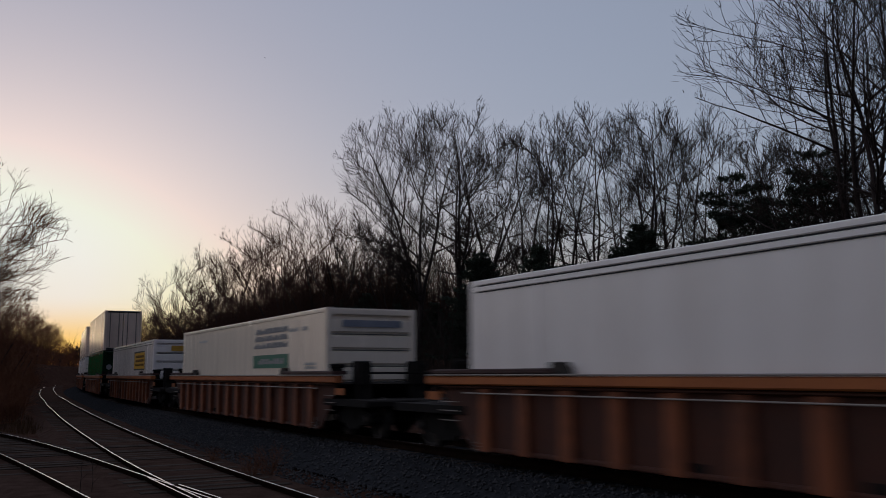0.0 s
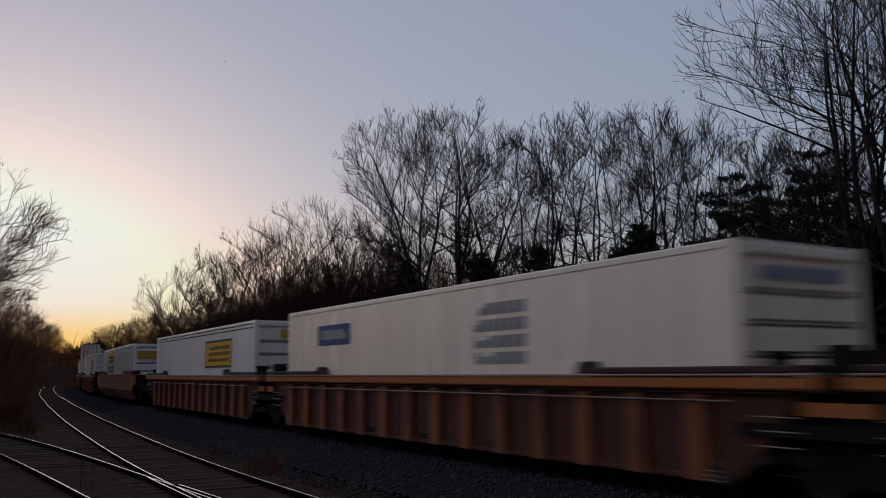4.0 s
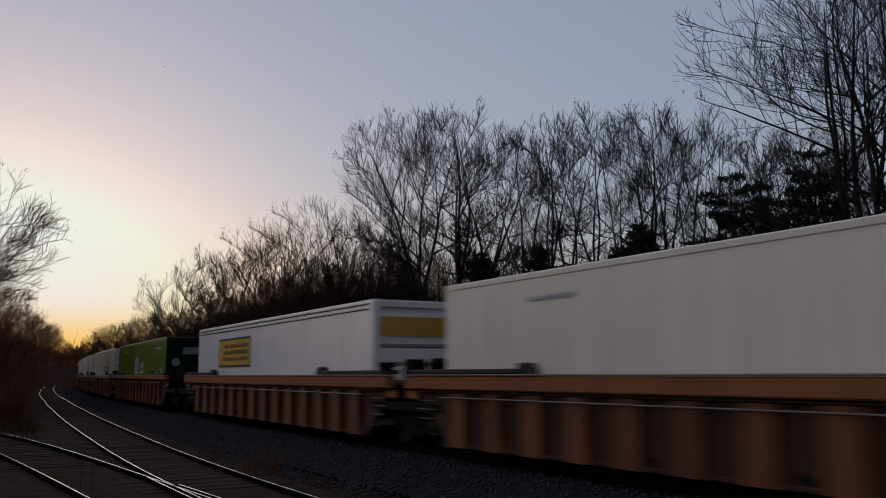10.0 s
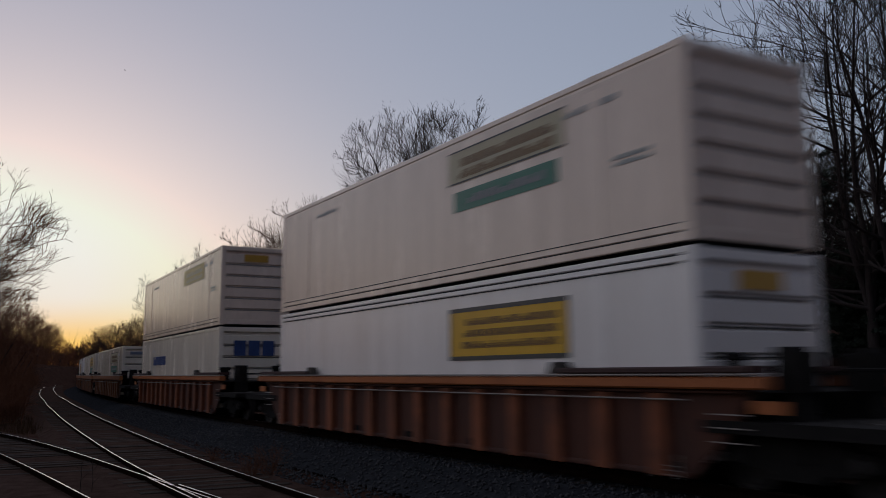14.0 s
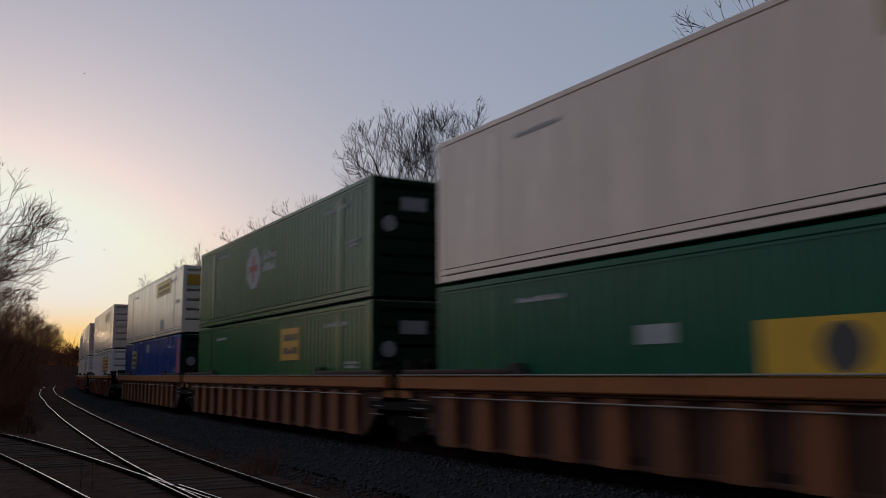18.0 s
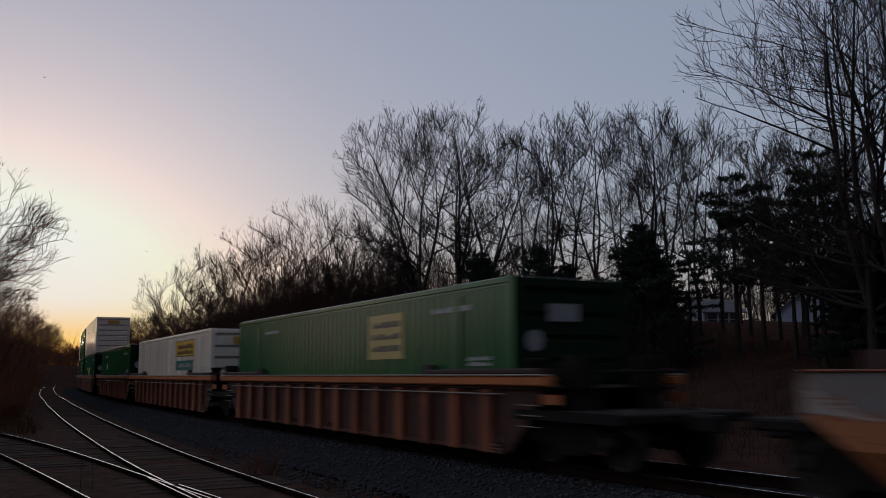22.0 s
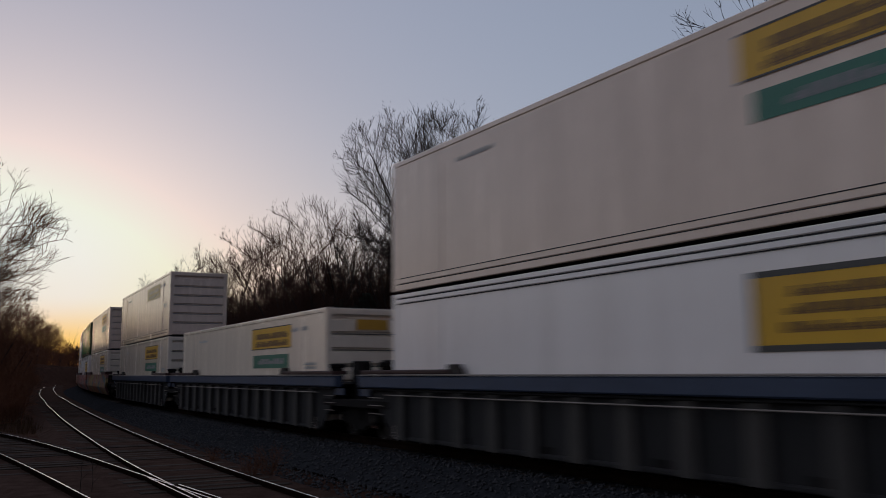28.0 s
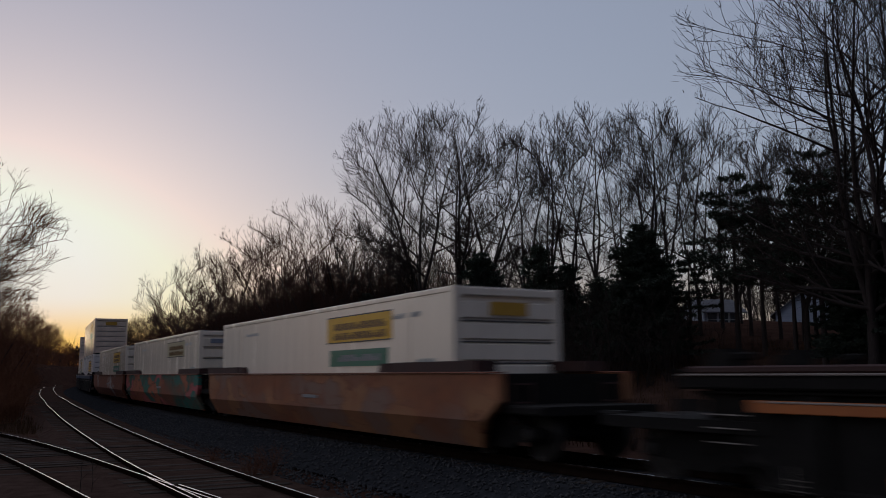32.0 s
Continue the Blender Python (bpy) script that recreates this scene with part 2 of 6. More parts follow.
TALL = (2.2, 1, 0.25)    # streaks that run down a side
M = {
    "white": material("white_paint", (0.78, 0.71, 0.645), (0.97, 0.90, 0.84), 0.24, 0.7, 14, 0.008, stretch=TALL, vary=0.25, rough_vary=0.06, spec=0.6, coat=0.4),
    "ivory": material("ivory_paint", (0.74, 0.625, 0.49), (0.95, 0.825, 0.665), 0.26, 0.7, 14, 0.008, stretch=TALL, vary=0.25, rough_vary=0.06, spec=0.6, coat=0.4),
    "greywhite": material("dull_white_paint", (0.68, 0.515, 0.395), (0.94, 0.745, 0.59), 0.26, 0.8, 14, 0.008, stretch=TALL, vary=0.25, rough_vary=0.06, spec=0.6, coat=0.5),
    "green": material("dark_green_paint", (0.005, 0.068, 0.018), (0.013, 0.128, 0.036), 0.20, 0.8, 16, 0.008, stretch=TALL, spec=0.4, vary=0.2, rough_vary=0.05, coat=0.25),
    "teal": material("sea_green_paint", (0.005, 0.072, 0.036), (0.010, 0.12, 0.060), 0.24, 0.8, 16, 0.008, stretch=TALL, spec=0.35, rough_vary=0.05, coat=0.1),
    "lime": material("leaf_green_paint", (0.092, 0.136, 0.005), (0.138, 0.196, 0.008), 0.36, 0.8, 16, 0.012, stretch=TALL, spec=0.3),
    "blue": material("royal_blue_paint", (0.008, 0.035, 0.16), (0.014, 0.06, 0.26), 0.28, 0.8, 16, 0.008, stretch=TALL, rough_vary=0.05, spec=0.3),
    "silver": material("bare_aluminium_sheet", (0.62, 0.60, 0.57), (0.86, 0.83, 0.78), 0.30, 0.5, 9, 0.012, metal=0.45, stretch=TALL, vary=0.3, rough_vary=0.1),
    "slate_end": material("slate_blue_paint", (0.055, 0.085, 0.125), (0.09, 0.13, 0.18), 0.4, 0.9, 16, 0.02),
    "brown_post": material("stained_brown_edge", (0.22, 0.15, 0.12), (0.42, 0.32, 0.27), 0.5, 1.5, 20, 0.03, stretch=TALL),
    "pink": material("faded_red_paint", (0.28, 0.05, 0.07), (0.42, 0.09, 0.11), 0.6, 1.5, 20, 0.03),
    "roof": material("weathered_roof_sheet", (0.30, 0.29, 0.28), (0.5, 0.49, 0.48), 0.5, 1.0, 20, 0.03),
    # rear ends of coloured containers: shade away from the sunset put into the colour
    "shaded_green_end": material("shaded_blackish_green_paint", (0.003, 0.014, 0.006), (0.006, 0.026, 0.010), 0.8, 1.0, 20, 0.05, spec=0.1),
    "gap": material("plain_black", (0.012, 0.012, 0.012), (0.03, 0.03, 0.03), 0.8, 4, 40, 0.05),
    "yellow": material("yellow_vinyl", (0.58, 0.315, 0.010), (0.78, 0.44, 0.016), 0.5, 1.2, 25, 0.01, stretch=TALL, coat=0.35),
    "orange_y": material("amber_vinyl", (0.50, 0.26, 0.015), (0.68, 0.37, 0.03), 0.5, 1.2, 25, 0.01, stretch=TALL, coat=0.35),
    "pale_y": material("faded_yellow_vinyl", (0.40, 0.30, 0.09), (0.54, 0.42, 0.15), 0.55, 1.2, 25, 0.01, stretch=TALL, coat=0.35),
    "sign_green": material("green_vinyl", (0.018, 0.12, 0.075), (0.03, 0.19, 0.12), 0.5, 1.2, 25, 0.01, stretch=TALL, coat=0.35),
    "dark_ink": material("dark_lettering_and_shade", (0.03, 0.03, 0.028), (0.075, 0.07, 0.06), 0.6, 3, 40, 0.0, coat=0.35),
    "amber_ink": material("brown_lettering", (0.10, 0.048, 0.008), (0.19, 0.09, 0.014), 0.55, 3, 40, 0.0, coat=0.3),
    "grey_ink": material("grey_lettering_and_shade", (0.20, 0.20, 0.20), (0.30, 0.30, 0.30), 0.6, 3, 40, 0.0),
    "faint_ink": material("faint_grey_lettering", (0.34, 0.33, 0.31), (0.46, 0.45, 0.43), 0.6, 3, 40, 0.0),
    "blue_ink": material("blue_lettering", (0.015, 0.04, 0.14), (0.03, 0.07, 0.22), 0.5, 3, 40, 0.0),
    "slate_ink": material("slate_grey_lettering", (0.16, 0.18, 0.22), (0.28, 0.30, 0.35), 0.6, 3, 40, 0.0),
    "white_ink": material("white_lettering", (0.25, 0.265, 0.25), (0.40, 0.415, 0.39), 0.5, 3, 40, 0.0),
    "tan_ink": material("faded_tan_vinyl", (0.38, 0.32, 0.19), (0.52, 0.45, 0.29), 0.55, 2, 40, 0.0, coat=0.35),
    "red_ink": material("red_emblem", (0.27, 0.04, 0.04), (0.38, 0.07, 0.07), 0.5, 3, 40, 0.0),
    # rusty brown, darkened so the colour carries the shade of the recessed panels
    "rust": material("shaded_rusty_brown_paint", (0.015, 0.0042, 0.0026), (0.082, 0.022, 0.0085), 0.78, 1.6, 18, 0.2, stretch=(1.4, 1, 0.5), vary=0.2),
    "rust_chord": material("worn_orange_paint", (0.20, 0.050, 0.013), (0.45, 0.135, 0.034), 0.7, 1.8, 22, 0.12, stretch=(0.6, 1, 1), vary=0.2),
    "tan_chord": material("ochre_paint", (0.21, 0.064, 0.015), (0.37, 0.122, 0.028), 0.68, 1.4, 22, 0.1, stretch=(0.6, 1, 1)),
    "post": material("rust_streaked_post", (0.022, 0.0055, 0.003), (0.26, 0.072, 0.024), 0.75, 1.7, 12, 0.15, stretch=(1, 1, 0.6), vary=0.3),
    "tan_post": material("ochre_streaked_post", (0.045, 0.013, 0.0045), (0.205, 0.064, 0.017), 0.75, 1.7, 12, 0.15, stretch=(1, 1, 0.6), vary=0.3),
    "brick_red": material("dull_red_paint", (0.14, 0.040, 0.019), (0.29, 0.092, 0.045), 0.62, 1.2, 20, 0.08, stretch=(0.7, 1, 1)),
    "oxide": material("dark_red_oxide", (0.022, 0.008, 0.006), (0.055, 0.017, 0.012), 0.7, 2, 24, 0.1),
    "navy": material("navy_chord_paint", (0.020, 0.030, 0.058), (0.052, 0.074, 0.122), 0.55, 2, 24, 0.08, vary=0.2),
    "grey_side": material("sooty_grey_side", (0.006, 0.0056, 0.0056), (0.020, 0.018, 0.017), 0.85, 1.6, 20, 0.12),
    "grey_post": material("dusty_grey_post", (0.014, 0.0125, 0.0115), (0.062, 0.054, 0.046), 0.8, 2.5, 24, 0.12, stretch=(1, 1, 0.4), vary=0.3),
    "soot": material("sooty_steel", (0.007, 0.0064, 0.0058), (0.020, 0.017, 0.015), 0.95, 4, 30, 0.15, spec=0.15),
    "worn_edge": material("bare_worn_edge", (0.10, 0.075, 0.062), (0.34, 0.29, 0.25), 0.6, 1.2, 24, 0.05, stretch=(0.4, 1, 1), vary=0.3),
    "wheel": material("worn_wheel_steel", (0.02, 0.018, 0.016), (0.07, 0.06, 0.055), 0.6, 4, 40, 0.1, metal=0.7),
    "railhead": material("polished_rail_steel", (0.62, 0.60, 0.58), (0.85, 0.83, 0.81), 0.26, 3, 60, 0.02, metal=1.0),
    "railweb": material("rusty_rail_web", (0.007, 0.0045, 0.0034), (0.021, 0.012, 0.0085), 1.0, 4, 50, 0.15, spec=0.0),
    "tie": material("weathered_tie_wood", (0.012, 0.0085, 0.0065), (0.038, 0.028, 0.021), 0.95, 3, 40, 0.5, stretch=(1, 6, 1), vary=0.3, spec=0.12),
    "cinder": material("dirty_cinder_ballast", (0.027, 0.0165, 0.0128), (0.076, 0.049, 0.039), 0.95, 2.5, 40, 1.0, spec=0.0),
    "ballast": material("ballast_stone", (0.010, 0.0105, 0.0118), (0.038, 0.0395, 0.043), 0.95, 6, 45, 1.0, spec=0.0),
    "stone": material("grey_stone", (0.016, 0.0157, 0.0162), (0.062, 0.061, 0.064), 0.95, 9, 60, 0.4, spec=0.2),
    "soil": material("dark_soil_and_litter", (0.021, 0.012, 0.010), (0.068, 0.038, 0.028), 0.97, 0.8, 14, 0.8, spec=0.0),
    "bark": material("dark_bark", (0.020, 0.015, 0.014), (0.055, 0.042, 0.038), 0.95, 6, 40, 0.6, stretch=(3, 3, 0.6), spec=0.15),
    "twig": material("brown_twigs", (0.020, 0.015, 0.013), (0.052, 0.038, 0.032), 0.95, 2, 20, 0.0, spec=0.1),
    "russet_twig": material("dark_russet_twigs", (0.030, 0.015, 0.011), (0.075, 0.037, 0.025), 0.95, 2, 20, 0.0, spec=0.1),
    "red_twig": material("russet_twigs", (0.085, 0.032, 0.017), (0.18, 0.078, 0.042), 0.95, 2, 20, 0.0, spec=0.1),
    "needle": material("dark_needles", (0.010, 0.016, 0.010), (0.028, 0.042, 0.024), 0.8, 1.5, 12, 0.0),
    "dry_grass": material("dry_brown_grass", (0.03, 0.016, 0.008), (0.085, 0.048, 0.022), 0.95, 1.2, 14, 0.0, spec=0.1),
    "siding": material("pale_house_cladding", (0.24, 0.27, 0.33), (0.36, 0.40, 0.47), 0.6, 1.2, 20, 0.05, stretch=(0.3, 0.3, 5)),
    "shingle": material("grey_roof_shingles", (0.05, 0.05, 0.055), (0.11, 0.11, 0.12), 0.9, 3, 30, 0.3),
    "glass": material("dark_window_glass", (0.02, 0.025, 0.03), (0.03, 0.035, 0.045), 0.08, 1, 10, 0.0),
    "trim": material("white_house_trim", (0.55, 0.55, 0.55), (0.75, 0.75, 0.75), 0.6, 3, 30, 0.05),
    "litter": material("pale_litter", (0.4, 0.4, 0.38), (0.6, 0.6, 0.58), 0.8, 6, 40, 0.1),
    "plane": material("pale_aircraft_skin", (0.12, 0.12, 0.13), (0.2, 0.2, 0.22), 0.5, 1, 10, 0.0),
    "spray_a": graffiti("orange_side_with_grey_tags", (0.30, 0.105, 0.045), ((0.30, 0.26, 0.22), (0.16, 0.15, 0.14), (0.36, 0.12, 0.04), (0.40, 0.36, 0.32)), 1, 0.62),
    "spray_b": graffiti("red_side_with_pink_tags", (0.27, 0.085, 0.035), ((0.34, 0.15, 0.16), (0.22, 0.17, 0.17), (0.30, 0.08, 0.05), (0.20, 0.14, 0.15)), 2, 0.85),
    "spray_c": graffiti("orange_side_with_blue_and_yellow_tags", (0.27, 0.115, 0.055), ((0.32, 0.23, 0.09), (0.10, 0.16, 0.17), (0.30, 0.16, 0.14), (0.34, 0.12, 0.045)), 3, 0.62),
    "spray_d": graffiti("red_side_with_teal_and_pink_tags", (0.28, 0.085, 0.035), ((0.022, 0.15, 0.115), (0.46, 0.105, 0.105), (0.02, 0.10, 0.075), (0.40, 0.12, 0.055)), 4, 1.0),
    "spray_e": graffiti("brown_side_with_faint_tags", (0.31, 0.10, 0.038), ((0.34, 0.14, 0.06), (0.24, 0.10, 0.055), (0.22, 0.125, 0.09), (0.32, 0.14, 0.06)), 5, 0.5),
    "spray_f": graffiti("red_side_with_one_white_tag", (0.29, 0.080, 0.032), ((0.42, 0.40, 0.38), (0.25, 0.08, 0.05), (0.42, 0.40, 0.38), (0.20, 0.07, 0.05)), 6, 0.25),
}


# ---- mesh tools ----
class Geo:
    """Collects vertices and faces for one mesh."""

    def __init__(self):
        self.v, self.f = [], []

    def box(self, x0, x1, y0, y1, z0, z1, b=0.0):
        n = len(self.v)
        if b <= 0:
            self.v += [(x, y, z) for x in (x0, x1) for y in (y0, y1) for z in (z0, z1)]
            self.f += [tuple(n + i for i in q) for q in ((0, 1, 3, 2), (4, 6, 7, 5), (0, 4, 5, 1), (2, 3, 7, 6), (0, 2, 6, 4), (1, 5, 7, 3))]
            return self
        # chamfered along its longest edges by two octagon rings
        lx, ly, lz = x1 - x0, y1 - y0, z1 - z0
        b = min(b, 0.45 * min(lx, ly, lz))
        if lx >= ly and lx >= lz:
            ring = [(y0 + b, z0), (y1 - b, z0), (y1, z0 + b), (y1, z1 - b), (y1 - b, z1), (y0 + b, z1), (y0, z1 - b), (y0, z0 + b)]
            self.v += [(x0, a, c) for a, c in ring] + [(x1, a, c) for a, c in ring]
        elif ly >= lz:
            ring = [(z0 + b, x0), (z1 - b, x0), (z1, x0 + b), (z1, x1 - b), (z1 - b, x1), (z0 + b, x1), (z0, x1 - b), (z0, x0 + b)]
            self.v += [(c, y0, a) for a, c in ring] + [(c, y1, a) for a, c in ring]
        else:
            ring = [(x0 + b, y0), (x1 - b, y0), (x1, y0 + b), (x1, y1 - b), (x1 - b, y1), (x0 + b, y1), (x0, y1 - b), (x0, y0 + b)]
            self.v += [(a, c, z0) for a, c in ring] + [(a, c, z1) for a, c in ring]
        self.f += [tuple(n + i for i in reversed(range(8))), tuple(n + 8 + i for i in range(8))]
        self.f += [(n + i, n + (i + 1) % 8, n + 8 + (i + 1) % 8, n + 8 + i) for i in range(8)]
        return self

    def prism(self, outline, y0, y1):
        """Outline in x and z, given depth in y."""
        n, k = len(self.v), len(outline)
        self.v += [(x, y0, z) for x, z in outline] + [(x, y1, z) for x, z in outline]
        self.f += [tuple(n + i for i in range(k)), tuple(n + k + i for i in reversed(range(k)))]
        self.f += [(n + i, n + k + i, n + k + (i + 1) % k, n + (i + 1) % k) for i in range(k)]
        return self

    def lathe(self, profile, sides=20, axis="y", centre=(0, 0, 0)):
        """Profile of (radius, along) round an axis."""
        n, k = len(self.v), len(profile)
        for i in range(sides):
            a = 2 * math.pi * i / sides
            for r, t in profile:
                c, s = r * math.cos(a), r * math.sin(a)
                p = {"y": (c, t, s), "x": (t, c, s), "z": (c, s, t)}[axis]
                self.v.append(tuple(p[j] + centre[j] for j in range(3)))
        for i in range(sides):
            j = (i + 1) % sides
            self.f += [(n + i * k + q, n + j * k + q, n + j * k + q + 1, n + i * k + q + 1) for q in range(k - 1)]
        return self

    def mesh(self, name, mat, smooth_faces=False):
        me = bpy.data.meshes.new(name)
        me.from_pydata(self.v, [], self.f)
        bm = bmesh.new()
        bm.from_mesh(me)
        bmesh.ops.recalc_face_normals(bm, faces=bm.faces)
        bm.to_mesh(me)
        bm.free()
        if smooth_faces:
            me.polygons.foreach_set("use_smooth", [True] * len(me.polygons))
        me.materials.append(mat)
        return me


MESHES = {}


def part(name, geo, mat, parent, label="", key=None, at=None, smooth_faces=False):
    """One mesh object under a thing or a part; alike parts share one mesh by their key."""
    if key is not None and (key, mat) in MESHES:
        me = MESHES[key, mat]
    else:
        me = geo().mesh(name, M[mat], smooth_faces) if callable(geo) else geo.mesh(name, M[mat], smooth_faces)
        if key is not None:
            MESHES[key, mat] = me
    ob = new(name, me)
    ob.parent = parent
    if at is not None:
        ob.matrix_basis = at
    if label:
        ob["label"] = label
    return ob


def thing(name, label, category, group="", kind="", m=None):
    ob = tagged(new(name), label, category, group, kind)
    ob.empty_display_size = 0.3
    if m is not None:
        ob.matrix_basis = m
    return ob


def tubes(p0, p1, r0, r1, sides):
    """Many tapered tubes at once, as arrays of vertices and faces."""
    p0, p1 = np.asarray(p0), np.asarray(p1)
    d = p1 - p0
    d = d / np.maximum(np.linalg.norm(d, axis=1, keepdims=True), 1e-9)
    ref = np.where(np.abs(d[:, 2:3]) > 0.9, np.array([[1.0, 0, 0]]), np.array([[0, 0, 1.0]]))
    a = np.cross(d, ref)
    a /= np.maximum(np.linalg.norm(a, axis=1, keepdims=True), 1e-9)
    b = np.cross(d, a)
    ang = np.arange(sides) * 2 * math.pi / sides
    ca, sa = np.cos(ang)[None, :, None], np.sin(ang)[None, :, None]
    ring = a[:, None] * ca + b[:, None] * sa
    v = np.concatenate([p0[:, None] + ring * np.asarray(r0)[:, None, None], p1[:, None] + ring * np.asarray(r1)[:, None, None]], 1)
    base = np.arange(len(p0))[:, None, None] * 2 * sides
    i = np.arange(sides)
    q = np.stack([i, (i + 1) % sides, sides + (i + 1) % sides, sides + i], 1)[None]
    return v.reshape(-1, 3), (base + q).reshape(-1, 4)


def quick_mesh(name, chunks, mat):
    """A mesh from (vertices, faces) arrays, all with as many corners a face within each chunk."""
    me = bpy.data.meshes.new(name)
    v = np.concatenate([c[0] for c in chunks])
    starts, loops, n, at = [], [], 0, 0
    for cv, cf in chunks:
        k = cf.shape[1]
        loops.append((cf + n).ravel())
        starts.append(at + np.arange(len(cf)) * k)
        at += cf.size
        n += len(cv)
    loops, starts = np.concatenate(loops), np.concatenate(starts)
    me.vertices.add(len(v))
    me.vertices.foreach_set("co", v.astype(np.float32).ravel())
    me.loops.add(len(loops))
    me.loops.foreach_set("vertex_index", loops.astype(np.int32))
    me.polygons.add(len(starts))
    me.polygons.foreach_set("loop_start", starts.astype(np.int32))
    me.update(calc_edges=True)
    me.validate()
    me.materials.append(mat)
    return me


# ---- ground and tracks ----
def spread(lo, hi, near, step, grow):
    """Grid lines: even steps within near, wider and wider beyond, out to lo and hi."""
    mid = list(np.arange(near[0], near[1] + 1e-6, step))
    v, d = near[1], step
    while v < hi:
        d *= grow
        v += d
        mid.append(min(v, hi))
    v, d = near[0], step
    while v > lo:
        d *= grow
        v -= d
        mid.insert(0, max(v, lo))
    return np.array(mid)


def make_ground():
    gx, gy = spread(-4500, 4500, (-90, 60), 1.5, 1.13), spread(-4500, 4500, (-30, 170), 1.5, 1.13)
    xx, yy = np.meshgrid(gx, gy, indexing="ij")
    z = ground_z(xx.ravel(), yy.ravel())
    v = np.stack([xx.ravel(), yy.ravel(), z], 1)
    ny = len(gy)
    i, j = np.meshgrid(np.arange(len(gx) - 1), np.arange(ny - 1), indexing="ij")
    a = (i * ny + j).ravel()
    f = np.stack([a, a + ny, a + ny + 1, a + 1], 1)
    me = quick_mesh("ground", [(v, f)], M["soil"])
    me.polygons.foreach_set("use_smooth", [True] * len(me.polygons))
    return tagged(new("ground", me), "dark bare soil and leaf litter in a railway cutting", "ground", kind="structure")


def swept(s_list, off_of, profile, z0):
    """A strip along a track: profile of (across, up)."""
    k = len(profile)
    v = []
    for s in s_list:
        base = off_of(s)
        for a, u in profile:
            x, y, _ = on_line(s, base + a)
            v.append((x, y, z0 + u))
    n = len(s_list)
    f = [(i * k + q, i * k + q + 1, (i + 1) * k + q + 1, (i + 1) * k + q) for i in range(n - 1) for q in range(k - 1)]
    return np.array(v), np.array(f)


def steps_along(a, b):
    out, s = [], a
    while s < b:
        out.append(s)
        s += 1.5 if -20 < s < 120 else 8.0
    return out + [b]


make_ground()
bed = [(2.9, -0.55), (1.75, -0.20), (0.9, -0.18), (-0.9, -0.18), (-1.75, -0.20), (-3.2, -0.62)]
low_bed = [(2.2, -0.42), (1.45, -0.105), (-1.45, -0.105), (-2.3, -0.42)]
MAIN_RUN, SIDE_RUN, SPUR_RUN = steps_along(-700, 860), steps_along(-120, 420), steps_along(-8, 110)
for nm, run, off_of, prof, z0, words in (
    ("ballast_main", MAIN_RUN, lambda s: 0.0, bed, 0.0, "raised bed of grey crushed stone under the main track"),
    ("ballast_siding", SIDE_RUN, siding_off, low_bed, SIDING_Z, "low bed of dark crushed stone under the siding"),
    ("ballast_spur", SPUR_RUN, spur_off, low_bed, SIDING_Z - 0.012, "low bed of dark crushed stone under the diverging track")):
    tagged(new(nm, quick_mesh(nm, [swept(run, off_of, prof, z0)], M["ballast" if nm == "ballast_main" else "cinder"])), words, "ballast", kind="structure")

RAIL = [(0.030, -0.001), (0.036, -0.008), (0.034, -0.038), (0.010, -0.05), (0.009, -0.14), (0.072, -0.155), (0.072, -0.172)]
RAIL = RAIL + [(-a, u) for a, u in reversed(RAIL)]
HEAD = [(0.018, -0.0005), (0.013, 0.002), (-0.013, 0.002), (-0.018, -0.0005)]


def rail(run, off_of, side, z0, words, group):
    ob = thing("rail", words, "rail", group, "structure")
    for nm, prof, mat in (("rail_web", RAIL, "railweb"), ("rail_head", HEAD, "railhead")):
        c = new(nm, quick_mesh(nm, [swept(run, lambda s: off_of(s) + side * 0.7525, prof, z0)], M[mat]))
        c.parent = ob
        if nm == "rail_head":
            c["label"] = "polished top of the rail that mirrors the sky"


for side in (1, -1):
    rail(MAIN_RUN, lambda s: 0.0, side, 0.0, "steel rail of the main track on wooden ties", "main track rails")
    rail(SIDE_RUN, siding_off, side, SIDING_Z, "shiny steel rail of the siding that curves away", "siding rails")
rail(steps_along(-8, 110), spur_off, -1, SIDING_Z, "shiny steel rail of the diverging track", "diverging track rails")
rail(steps_along(-8, 110), spur_off, 1, SIDING_Z, "shiny steel rail of the diverging track", "diverging track rails")


def closed_box(hx, hy, z0, z1, b):
    """Low beam with a chamfered top."""
    g = Geo()
    g.v = [(x, y, z0) for x, y in ((-hx, -hy), (hx, -hy), (hx, hy), (-hx, hy))]
    g.v += [(x, y, z1 - b) for x, y in ((-hx, -hy), (hx, -hy), (hx, hy), (-hx, hy))]
    g.v += [(x, y, z1) for x, y in ((-hx + b, -hy + b), (hx - b, -hy + b), (hx - b, hy - b), (-hx + b, hy - b))]
    g.f = [(3, 2, 1, 0)] + [(r + i, r + (i + 1) % 4, r + 4 + (i + 1) % 4, r + 4 + i) for r in (0, 4) for i in range(4)] + [(8, 9, 10, 11)]
    return g


